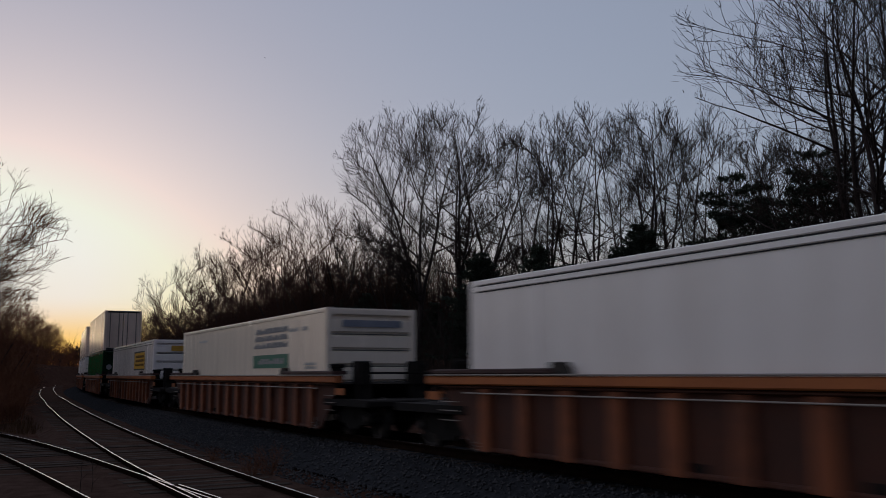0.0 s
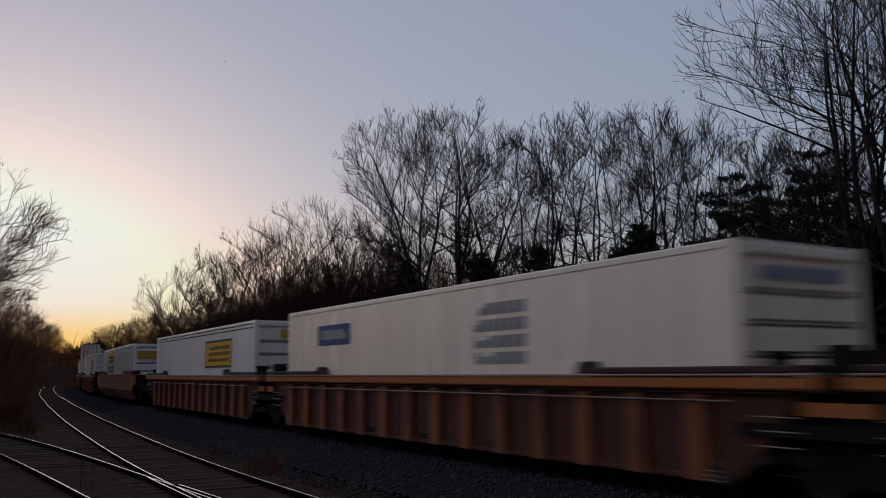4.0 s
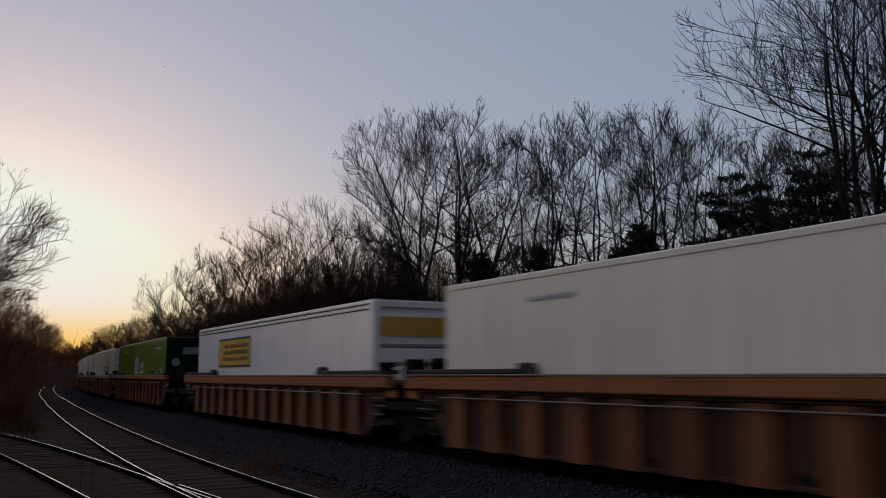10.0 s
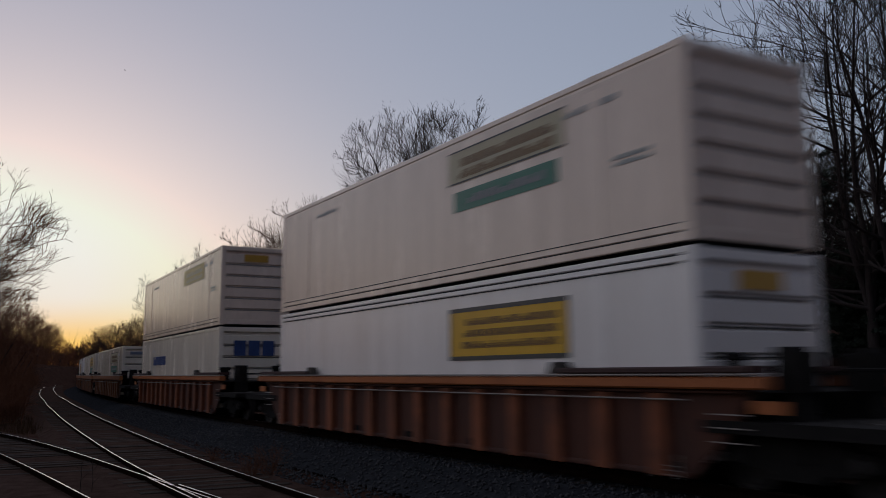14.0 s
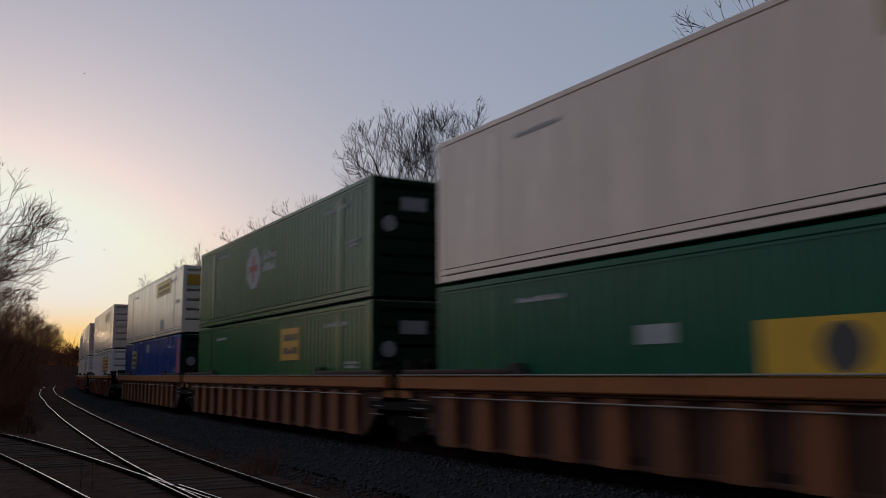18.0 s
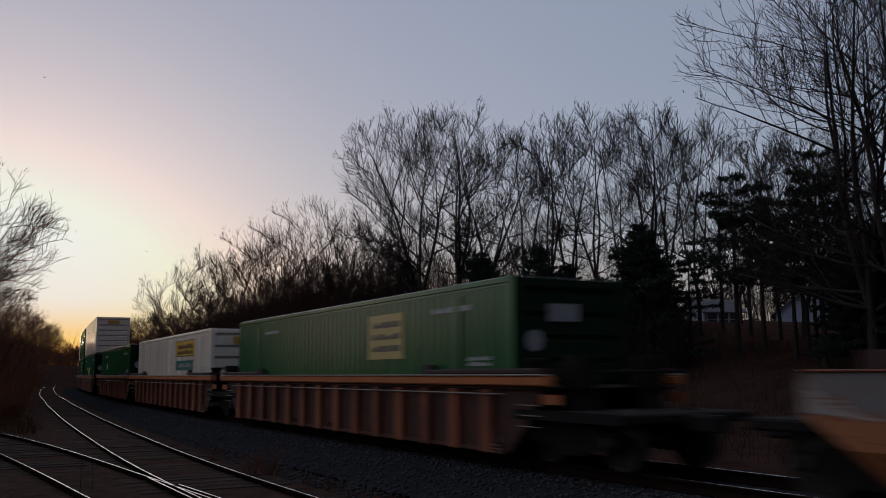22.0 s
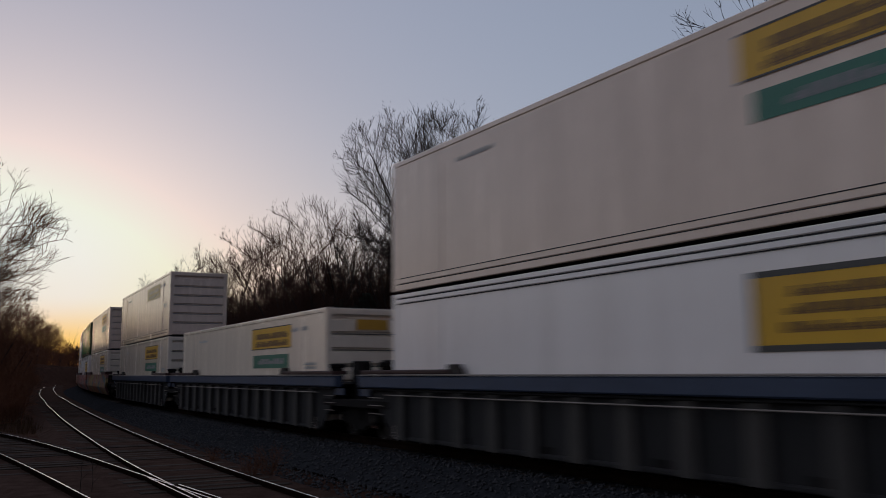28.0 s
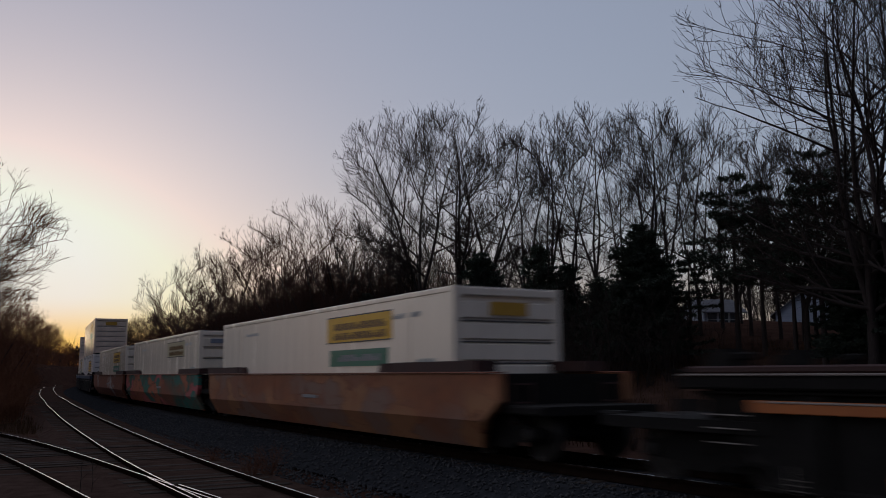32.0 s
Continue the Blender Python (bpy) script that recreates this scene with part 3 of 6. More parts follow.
def ties(run, off_of, z0, owner_words, seed, long=2.6):
    rng = random.Random(seed)
    owner = thing("tie_row", owner_words, "ties", kind="structure")
    me = closed_box(0.115, long / 2, -0.17, 0.0, 0.012).mesh("tie", M["tie"])
    for s in run:
        x, y, th = on_line(s, off_of(s))
        ob = new("tie", me)
        ob.parent = owner
        ob.matrix_basis = pose(x, y, z0 - (0.172 if z0 == 0 else 0.087) + (rng.uniform(-0.012, 0.004) if z0 == 0 else rng.uniform(-0.034, 0.004)), 0, 0, 90 + math.degrees(th) + rng.uniform(-1.2, 1.2))


ties(np.arange(-6, 70, 0.55), siding_off, SIDING_Z, "weathered wooden ties under the siding", 3)
ties(np.arange(18.2, 50, 0.55), spur_off, SIDING_Z - 0.006, "weathered wooden ties under the diverging track", 4)
ties(np.arange(-8, 70, 0.5), lambda s: 0.0, 0.0, "wooden ties under the main track", 5)


def plates(points, z0, words):
    """Frog and guard rails of the turnout."""
    ob = thing("turnout_frog", words, "turnout", kind="structure")
    for a, b, off_a, off_b in points:
        n = 8
        run = [a + (b - a) * i / n for i in range(n + 1)]
        f = lambda s: off_a + (off_b - off_a) * (s - a) / (b - a)
        for nm, prof, mat in (("guard_rail", RAIL, "railweb"), ("guard_head", HEAD, "railhead")):
            c = new(nm, quick_mesh(nm, [swept(run, f, prof, z0)], M[mat]))
            c.parent = ob


plates([(10.5, 14.5, 6.02, 6.27), (11.5, 15.8, 6.52, 6.50)], SIDING_Z - 0.004, "steel frog and guard rails where the tracks part")


def scatter_stones():
    """Loose crushed stone on the shoulders of the beds."""
    rng = np.random.default_rng(7)
    n = 15000
    s = rng.uniform(2, 48, n) ** 1.0
    across = rng.uniform(1.0, 4.6, n)
    up = np.interp(across, (0.9, 1.75, 2.9, 4.6), (-0.18, -0.20, -0.55, -0.52))
    th = np.interp(s, S_GRID, LINE_TH)
    x = np.interp(s, S_GRID, LINE_X) - np.cos(th) * across
    y = np.interp(s, S_GRID, LINE_Y) - np.sin(th) * across
    r = rng.uniform(0.016, 0.042, n)
    octa = np.array([(1, 0, 0), (0, 1, 0), (-1, 0, 0), (0, -1, 0), (0, 0, 0.8), (0, 0, -0.8)])
    shape = octa[None] * (1 + rng.uniform(-0.4, 0.4, (n, 6, 3))) * r[:, None, None]
    shape += rng.uniform(-0.25, 0.25, (n, 6, 3)) * r[:, None, None]
    v = shape + np.stack([x, y, up + r * 0.3], 1)[:, None]
    f = np.array([(0, 1, 4), (1, 2, 4), (2, 3, 4), (3, 0, 4), (1, 0, 5), (2, 1, 5), (3, 2, 5), (0, 3, 5)])
    faces = (np.arange(n)[:, None, None] * 6 + f[None]).reshape(-1, 3)
    tagged(new("loose_ballast", quick_mesh("loose_ballast", [(v.reshape(-1, 3), faces)], M["stone"])), "loose grey crushed stones on the bed's shoulder", "gravel", kind="stuff")


scatter_stones()

# ---- the train ----
LONG, WIDE, HIGH = 16.154, 2.591, 2.896
FLOOR = 0.33


def well_frame(style):
    """Long side of a well car: the chord, the panel and the posts, by style."""
    return {
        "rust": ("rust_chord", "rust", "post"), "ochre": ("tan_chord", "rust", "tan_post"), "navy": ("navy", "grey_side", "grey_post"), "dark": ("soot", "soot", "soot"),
    }[style]


def truck(parent, x, wheel_r=0.46):
    tk = part("truck", lambda: Geo().box(-0.18, 0.18, -1.1, 1.1, 0.42, 0.68, 0.04), "soot", parent, key="bolster", at=pose(x, 0, 0))
    for sgn in (1, -1):
        part("side_frame", lambda: Geo().prism([(-1.15, 0.42), (-0.95, 0.34), (-0.45, 0.30), (-0.3, 0.2), (0.3, 0.2), (0.45, 0.30), (0.95, 0.34), (1.15, 0.42), (1.15, 0.56), (0.8, 0.6), (0.35, 0.74), (-0.35, 0.74), (-0.8, 0.6), (-1.15, 0.56)], 0.93, 1.07), "soot", tk, key="side_frame", at=pose(0, 0, 0, 0, 0, 0 if sgn > 0 else 180))
        for dx in (-0.9, 0.9):
            part("wheel", lambda: Geo().lathe([(0.0, -0.06), (0.12, -0.08), (0.14, -0.03), (0.38, -0.01), (0.40, -0.07), (0.46, -0.07), (0.46, 0.05), (0.49, 0.06), (0.49, 0.09), (0.40, 0.09), (0.38, 0.03), (0.12, 0.05), (0.0, 0.05)], 24), "wheel", tk, key="wheel", at=pose(dx, sgn * 0.76, wheel_r, 0, 0, 180 if sgn > 0 else 0))
            part("bearing_cap", lambda: Geo().lathe([(0.0, 0.1), (0.08, 0.1), (0.10, 0.07), (0.10, 0.0)], 12), "wheel", tk, key="cap", at=pose(dx, sgn * 1.05, wheel_r, 0, 0, 0 if sgn > 0 else 180))
        for dx in (-0.16, 0.0, 0.16):
            part("spring", lambda: Geo().lathe([(0.05, 0.24), (0.065, 0.27), (0.05, 0.30), (0.065, 0.33), (0.05, 0.36), (0.065, 0.39), (0.05, 0.42)], 10, "z"), "soot", tk, key="spring", at=pose(dx, sgn * 1.0, 0))
    for dx in (-0.9, 0.9):
        part("axle", lambda: Geo().lathe([(0.0, -0.8), (0.08, -0.8), (0.07, 0.8), (0.0, 0.8)], 12), "soot", tk, key="axle", at=pose(dx, 0, wheel_r))
    return tk


def well_car_ribbed(style, label, trucks, reach, fore, aft):
    """A ribbed well: trucks are places along it, reach the length of its end platforms beyond the load."""
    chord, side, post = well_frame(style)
    deep = 0.26 if style in ("ochre", "navy") else 0.16
    car = thing("well_car", label, "rail car", "well cars of the train")
    for sgn, nm in ((1, "n"), (-1, "f")):
        turn = pose(0, 0, 0, 0, 0, 0 if sgn > 0 else 180)
        part("top_chord", lambda: Geo().box(-9.3, 9.3, 1.34, 1.54, 1.455 - deep, 1.455, 0.025), chord, car, "worn painted top chord", key=("chord", deep), at=turn)
        part("chord_lip", lambda: Geo().box(-9.25, 9.25, 1.36, 1.565, 1.462, 1.49, 0.008), "worn_edge", car, "bare worn edge of the chord", key="lip", at=turn)
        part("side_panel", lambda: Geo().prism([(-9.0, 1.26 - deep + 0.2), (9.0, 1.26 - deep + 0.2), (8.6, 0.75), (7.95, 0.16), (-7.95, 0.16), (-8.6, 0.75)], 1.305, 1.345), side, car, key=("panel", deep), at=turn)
        part("bottom_sill", lambda: Geo().box(-7.9, 7.9, 1.28, 1.40, 0.12, 0.20, 0.02), side, car, key="sill", at=turn)
        part("train_line", lambda: Geo().lathe([(0.013, -8.0), (0.013, 8.0)], 8, "x", (0, 1.50, 1.15 - (deep - 0.16))), "worn_edge", car, "thin pipe along the side", key=("pipe", deep), at=turn)
        # dark strip put in as the shadow gap under the chord
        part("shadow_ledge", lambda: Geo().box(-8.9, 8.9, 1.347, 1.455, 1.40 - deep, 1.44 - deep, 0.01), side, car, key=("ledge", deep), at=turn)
        for i in range(14):
            x = -7.4 + 14.8 * i / 13
            w = 0.27 if style == "ochre" else 0.16
            part("side_post", lambda: Geo().prism([(-w, 0.16), (-w + 0.03, 0.13), (w - 0.03, 0.13), (w, 0.16), (w - 0.03, 1.39 - deep), (-w + 0.03, 1.39 - deep)], 1.347, 1.47), post, car, key=("post", deep), at=turn @ pose(x, 0, 0))
        for e in (1, -1):
            part("end_ledge", lambda: Geo().box(5.35, 9.1, 1.12, 1.545, 1.495, 1.585, 0.02), "oxide", car, "dark rusty ledge over the end of the side", key="end_ledge", at=turn @ pose(0, 0, 0) if e > 0 else turn @ pose(0, 0, 0) @ Matrix.Diagonal((-1, 1, 1, 1)))
            part("guide", lambda: Geo().prism([(5.0, 1.495), (5.5, 1.495), (5.42, 1.68), (5.12, 1.68)], 1.36, 1.50), "wheel", car, key="guide", at=turn if e > 0 else turn @ Matrix.Diagonal((-1, 1, 1, 1)))
    for e in (1, -1):
        flip = Matrix.Identity(4) if e > 0 else Matrix.Diagonal((-1, 1, 1, 1))
        part("end_platform", lambda: Geo().box(8.15, 8.15 + reach, -1.38, 1.38, 0.74, 0.90, 0.03), "soot", car, key=("plat", reach), at=flip)
        part("end_plate", lambda: Geo().prism([(8.12, 0.5), (8.3, 0.5), (8.3, 0.9), (9.25, 1.26), (8.12, 1.30)], -1.34, 1.34), "soot", car, key="end_plate", at=flip)
        part("coupler", lambda: Geo().box(8.2 + reach, 9.0 + reach - 0.2, -0.14, 0.14, 0.62, 0.88, 0.04), "soot", car, key=("coup", reach), at=flip)
        for y in (1, -1):
            side_of = flip if y > 0 else flip @ Matrix.Diagonal((1, -1, 1, 1))
            part("brake_stand", lambda: Geo().prism([(8.95, 0.9), (9.35, 0.9), (9.28, 1.55), (9.22, 1.82), (9.02, 1.82), (8.98, 1.5)], 0.55, 0.95).box(9.28, 9.42, 0.60, 0.90, 1.25, 1.75, 0.03), "soot", car, "dark brake gear standing over the end platform", key="brake_stand", at=side_of)
            part("end_step_post", lambda: Geo().box(8.52, 8.60, 1.02, 1.34, 1.3, 1.70, 0.02).box(8.50, 8.62, 0.98, 1.36, 1.66, 1.76, 0.02), "soot", car, key="step_post", at=side_of)
        part("hand_rail", lambda: Geo().box(9.9, 9.95, 0.9, 0.95, 0.9, 1.55, 0.01).box(9.9, 9.95, -0.95, -0.9, 0.9, 1.55, 0.01).box(9.9, 9.95, -0.95, 0.95, 1.5, 1.55, 0.01), "soot", car, key="hand_rail", at=flip)
    for sgn in (1, -1):
        turn = pose(0, 0, 0, 0, 0, 0 if sgn > 0 else 180)
        if style == "dark":
            part("side_stripe", lambda: Geo().box(-8.9, 8.2, 1.46, 1.50, 1.02, 1.17, 0.01), "rust_chord", car, "worn orange stripe along the side", key="stripe", at=turn)
            part("side_patch", lambda: Geo().box(3.2, 6.4, 1.40, 1.487, 0.25, 0.42, 0.01), "rust_chord", car, "worn orange patch low on the side", key="lowstripe", at=turn)
        for e in (1, -1):
            flip = turn if e > 0 else turn @ Matrix.Diagonal((-1, 1, 1, 1))
            part("ladder_rung", lambda: Geo().box(8.35, 8.95, 1.40, 1.42, 0.62, 0.635).box(8.35, 8.95, 1.40, 1.42, 0.80, 0.815).box(8.35, 8.95, 1.40, 1.42, 0.97, 0.985), "worn_edge", car, "thin steel ladder rungs", key="rungs", at=flip)
            part("stirrup_step", lambda: Geo().box(7.25, 7.75, 1.42, 1.44, 0.14, 0.152).box(7.25, 7.75, 1.42, 1.44, 0.20, 0.212).box(7.25, 7.75, 1.42, 1.44, 0.26, 0.272).box(7.25, 7.262, 1.41, 1.43, 0.1, 0.42).box(7.738, 7.75, 1.41, 1.43, 0.1, 0.42), "worn_edge", car, "thin steel step at the end of the side", key="stirrup", at=flip)
            part("end_placard", lambda: Geo().box(9.0, 9.5, 1.38, 1.40, 1.0, 1.16), chord, car, "worn painted placard", key="placard", at=flip)
    for i in range(7):
        part("cross_beam", lambda: Geo().box(-0.15, 0.15, -1.36, 1.36, 0.14, 0.32, 0.02), "soot", car, key="beam", at=pose(-7.6 + 15.2 * i / 6, 0, 0))
    for x in trucks:
        truck(car, x)
    return car


def lean_in(f, a):
    g = Geo()
    f1, a1 = f - 0.4 * (f - 8.6), a - 0.4 * (a - 8.6)
    f2, a2 = f - 0.15 * (f - 8.0) - 0.75 * (f - 9.0), a - 0.15 * (a - 8.0) - 0.75 * (a - 9.0)
    g.v = [(-a1, 1.497, 0.66), (f1, 1.497, 0.66), (f2, 1.20, 0.16), (-a2, 1.20, 0.16), (-a1, 1.33, 0.66), (f1, 1.33, 0.66), (f2, 1.14, 0.16), (-a2, 1.14, 0.16)]
    g.f = [(0, 1, 2, 3), (4, 7, 6, 5), (3, 2, 6, 7), (0, 3, 7, 4), (1, 5, 6, 2), (0, 4, 5, 1)]
    return g


def well_car_smooth(paint, label, trucks, reach, fore, aft):
    """A flat-sided well with oxide-red end boxes."""
    car = thing("well_car", label, "rail car", "well cars of the train")
    for sgn in (1, -1):
        turn = pose(0, 0, 0, 0, 0, 0 if sgn > 0 else 180)
        f, a = (fore, aft) if sgn > 0 else (aft, fore)
        part("side_panel", lambda: Geo().prism([(-a, 1.50), (f, 1.50), (f, 1.02), (f - 0.4 * (f - 8.6), 0.66), (-(a - 0.4 * (a - 8.6)), 0.66), (-a, 1.02)], 1.36, 1.50), paint, car, "painted and tagged side sheet", key=("smooth_panel", f, a), at=turn)
        part("top_flange", lambda: Geo().box(-a + 0.05, f - 0.05, 1.33, 1.545, 1.504, 1.535, 0.01), "brick_red", car, key=("smooth_flange", f, a), at=turn)
        part("lower_sheet", lambda: lean_in(f, a), paint, car, "tagged lower sheet that leans inwards", key=("lower_sheet", f, a), at=turn)
        part("step_bracket", lambda: Geo().box(-1.5, -0.5, 1.502, 1.53, 0.90, 0.98, 0.008), "grey_ink", car, key="bracket", at=turn)
        for i in range(9):
            part("weld_seam", lambda: Geo().box(-0.02, 0.02, 1.497, 1.506, 0.68, 1.49), "brick_red", car, key="seam", at=turn @ pose(-7.6 + 1.9 * i, 0, 0))
        for e in (1, -1):
            part("end_box", lambda: Geo().prism([(5.55, 1.54), (9.2, 1.54), (9.2, 1.74), (5.75, 1.74)], 1.05, 1.50), "oxide", car, "dark red box on the end of the side", key="end_box", at=turn if e > 0 else turn @ Matrix.Diagonal((-1, 1, 1, 1)))
            part("guide", lambda: Geo().prism([(5.0, 1.54), (5.5, 1.54), (5.42, 1.73), (5.12, 1.73)], 1.33, 1.46), "oxide", car, key="guide2", at=turn if e > 0 else turn @ Matrix.Diagonal((-1, 1, 1, 1)))
    for e in (1, -1):
        flip = Matrix.Identity(4) if e > 0 else Matrix.Diagonal((-1, 1, 1, 1))
        part("end_platform", lambda: Geo().box(8.15, 8.15 + reach, -1.3, 1.3, 0.80, 0.95, 0.03), "soot", car, key=("plat2", reach), at=flip)
        tip = fore if e > 0 else aft
        # added black sheet: hides the far panel's lit inside, standing in for shade
        part("end_sheet", lambda: Geo().box(tip - 0.14, tip - 0.08, -1.355, 1.355, 0.96, 1.49), "soot", car, key=("end_sheet", tip), at=flip)
        part("end_plate", lambda: Geo().box(8.13, 8.22, -1.34, 1.34, 0.4, 1.5), "oxide", car, key="end_plate2", at=flip)
        part("coupler", lambda: Geo().box(8.2 + reach, 9.0 + reach - 0.2, -0.14, 0.14, 0.62, 0.88, 0.04), "soot", car, key=("coup", reach), at=flip)
        for y in (1.0, -1.0):
            part("grab_iron", lambda: Geo().box(0, 0.03, -0.2, 0.2, 0.62, 0.65).box(0, 0.03, -0.2, 0.2, 0.98, 1.01).box(0, 0.03, -0.2, 0.2, 1.3, 1.33).box(0, 0.03, -0.22, -0.2, 0.6, 1.35).box(0, 0.03, 0.2, 0.22, 0.6, 1.35), "oxide", car, key="grab", at=flip @ pose(fore if e > 0 else aft, y, 0))
    for i in range(7):
        part("cross_beam", lambda: Geo().box(-0.15, 0.15, -1.13, 1.13, 0.14, 0.32, 0.02), "soot", car, key="short_beam", at=pose(-7.6 + 15.2 * i / 6, 0, 0))
    for x in trucks:
        truck(car, x)
    return car


def side_sheet(kind):
    """The sheet of a container's long side: shallow posts, or deep corrugation."""
    g = Geo()
    xs = []
    if kind == "corrugated":
        n = 56
        p = 15.7 / n
        for i in range(n):
            x = -7.85 + i * p
            xs += [(x, 0.0), (x + 0.35 * p, 0.0), (x + 0.5 * p, -0.028), (x + 0.85 * p, -0.028)]
        xs.append((7.85, 0.0))
    else:
        n = 26
        p = 15.7 / n
        for i in range(n):
            x = -7.85 + i * p
            xs += [(x, 0.004), (x + 0.05, 0.004), (x + 0.065, 0.0), (x + p - 0.015, 0.0)]
        xs.append((7.85, 0.004))
    y = WIDE / 2 - 0.016
    k = len(xs)
    g.v = [(a, y + b, 0.26) for a, b in xs] + [(a, y + b, 2.74) for a, b in xs] + [(a, y - 0.05, 0.26) for a, b in xs] + [(a, y - 0.05, 2.74) for a, b in xs]
    for i in range(k - 1):
        g.f += [(i, i + 1, k + i + 1, k + i), (2 * k + i + 1, 2 * k + i, 3 * k + i, 3 * k + i + 1)]
    return g


def end_bands():
    """An end wall of lying corrugation."""
    g = Geo()
    pts = []
    n = 6
    p = 2.50 / n
    for i in range(n):
        z = 0.2 + i * p
        pts += [(z, 0.0), (z + 0.70 * p, 0.0), (z + 0.78 * p, -0.06), (z + 0.92 * p, -0.06)]
    pts.append((2.70, 0.0))
    x = LONG / 2 - 0.02
    k = len(pts)
    g.v = [(x + d, -1.2, z) for z, d in pts] + [(x + d, 1.2, z) for z, d in pts]
    g.f = [(i, i + 1, k + i + 1, k + i) for i in range(k - 1)]
    n0 = len(g.v)
    g.box(x - 0.12, x - 0.08, -1.22, 1.22, 0.17, 2.72)
    return g


def bars(x0, x1, z0, z1, row, rows, seed, fill=0.72):
    """One line of unreadable lettering: a strip with an uneven, blocky edge."""
    rng = random.Random(seed * 31 + row)
    h = (z1 - z0) / rows
    x = x0 + 0.08 * (x1 - x0)
    end = x1 - rng.uniform(0.06, 0.16) * (x1 - x0)
    zc = z1 - (row + 0.5) * h
    lo, hi = zc - 0.5 * fill * h, zc + 0.5 * fill * h
    top, low = [], []
    while x < end - 0.05:
        w = min(rng.uniform(0.14, 0.34) * h / 0.5 + 0.05, end - x)
        t = hi if rng.random() < 0.8 else hi - 0.35 * (hi - lo)
        top += [(x, t), (x + 0.8 * w, t), (x + 0.8 * w, lo + 0.3 * (hi - lo)), (x + w, lo + 0.3 * (hi - lo))]
        low += [(x, lo), (x + 0.8 * w, lo), (x + 0.8 * w, lo + 0.22 * (hi - lo)), (x + w, lo + 0.22 * (hi - lo))]
        x += w
    g = Geo()
    k = len(top)
    g.v = [(a, y, c) for y in (0.0, 0.003) for a, c in low + top]
    for i in range(k - 1):
        g.f += [(2 * k + i, 2 * k + i + 1, 3 * k + i + 1, 3 * k + i), (i, k + i, k + i + 1, i + 1), (i, i + 1, 2 * k + i + 1, 2 * k + i), (k + i, 3 * k + i, 3 * k + i + 1, k + i + 1)]
    return g


def letters(owner, x0, x1, z0, z1, rows, seed, fill, mat, label, key, at):
    for r in range(rows):
        part("lettering", lambda: bars(x0, x1, z0, z1, r, rows, seed, fill), mat, owner, label, key=(key, r), at=at)


SIGN_Y = WIDE / 2 - 0.008


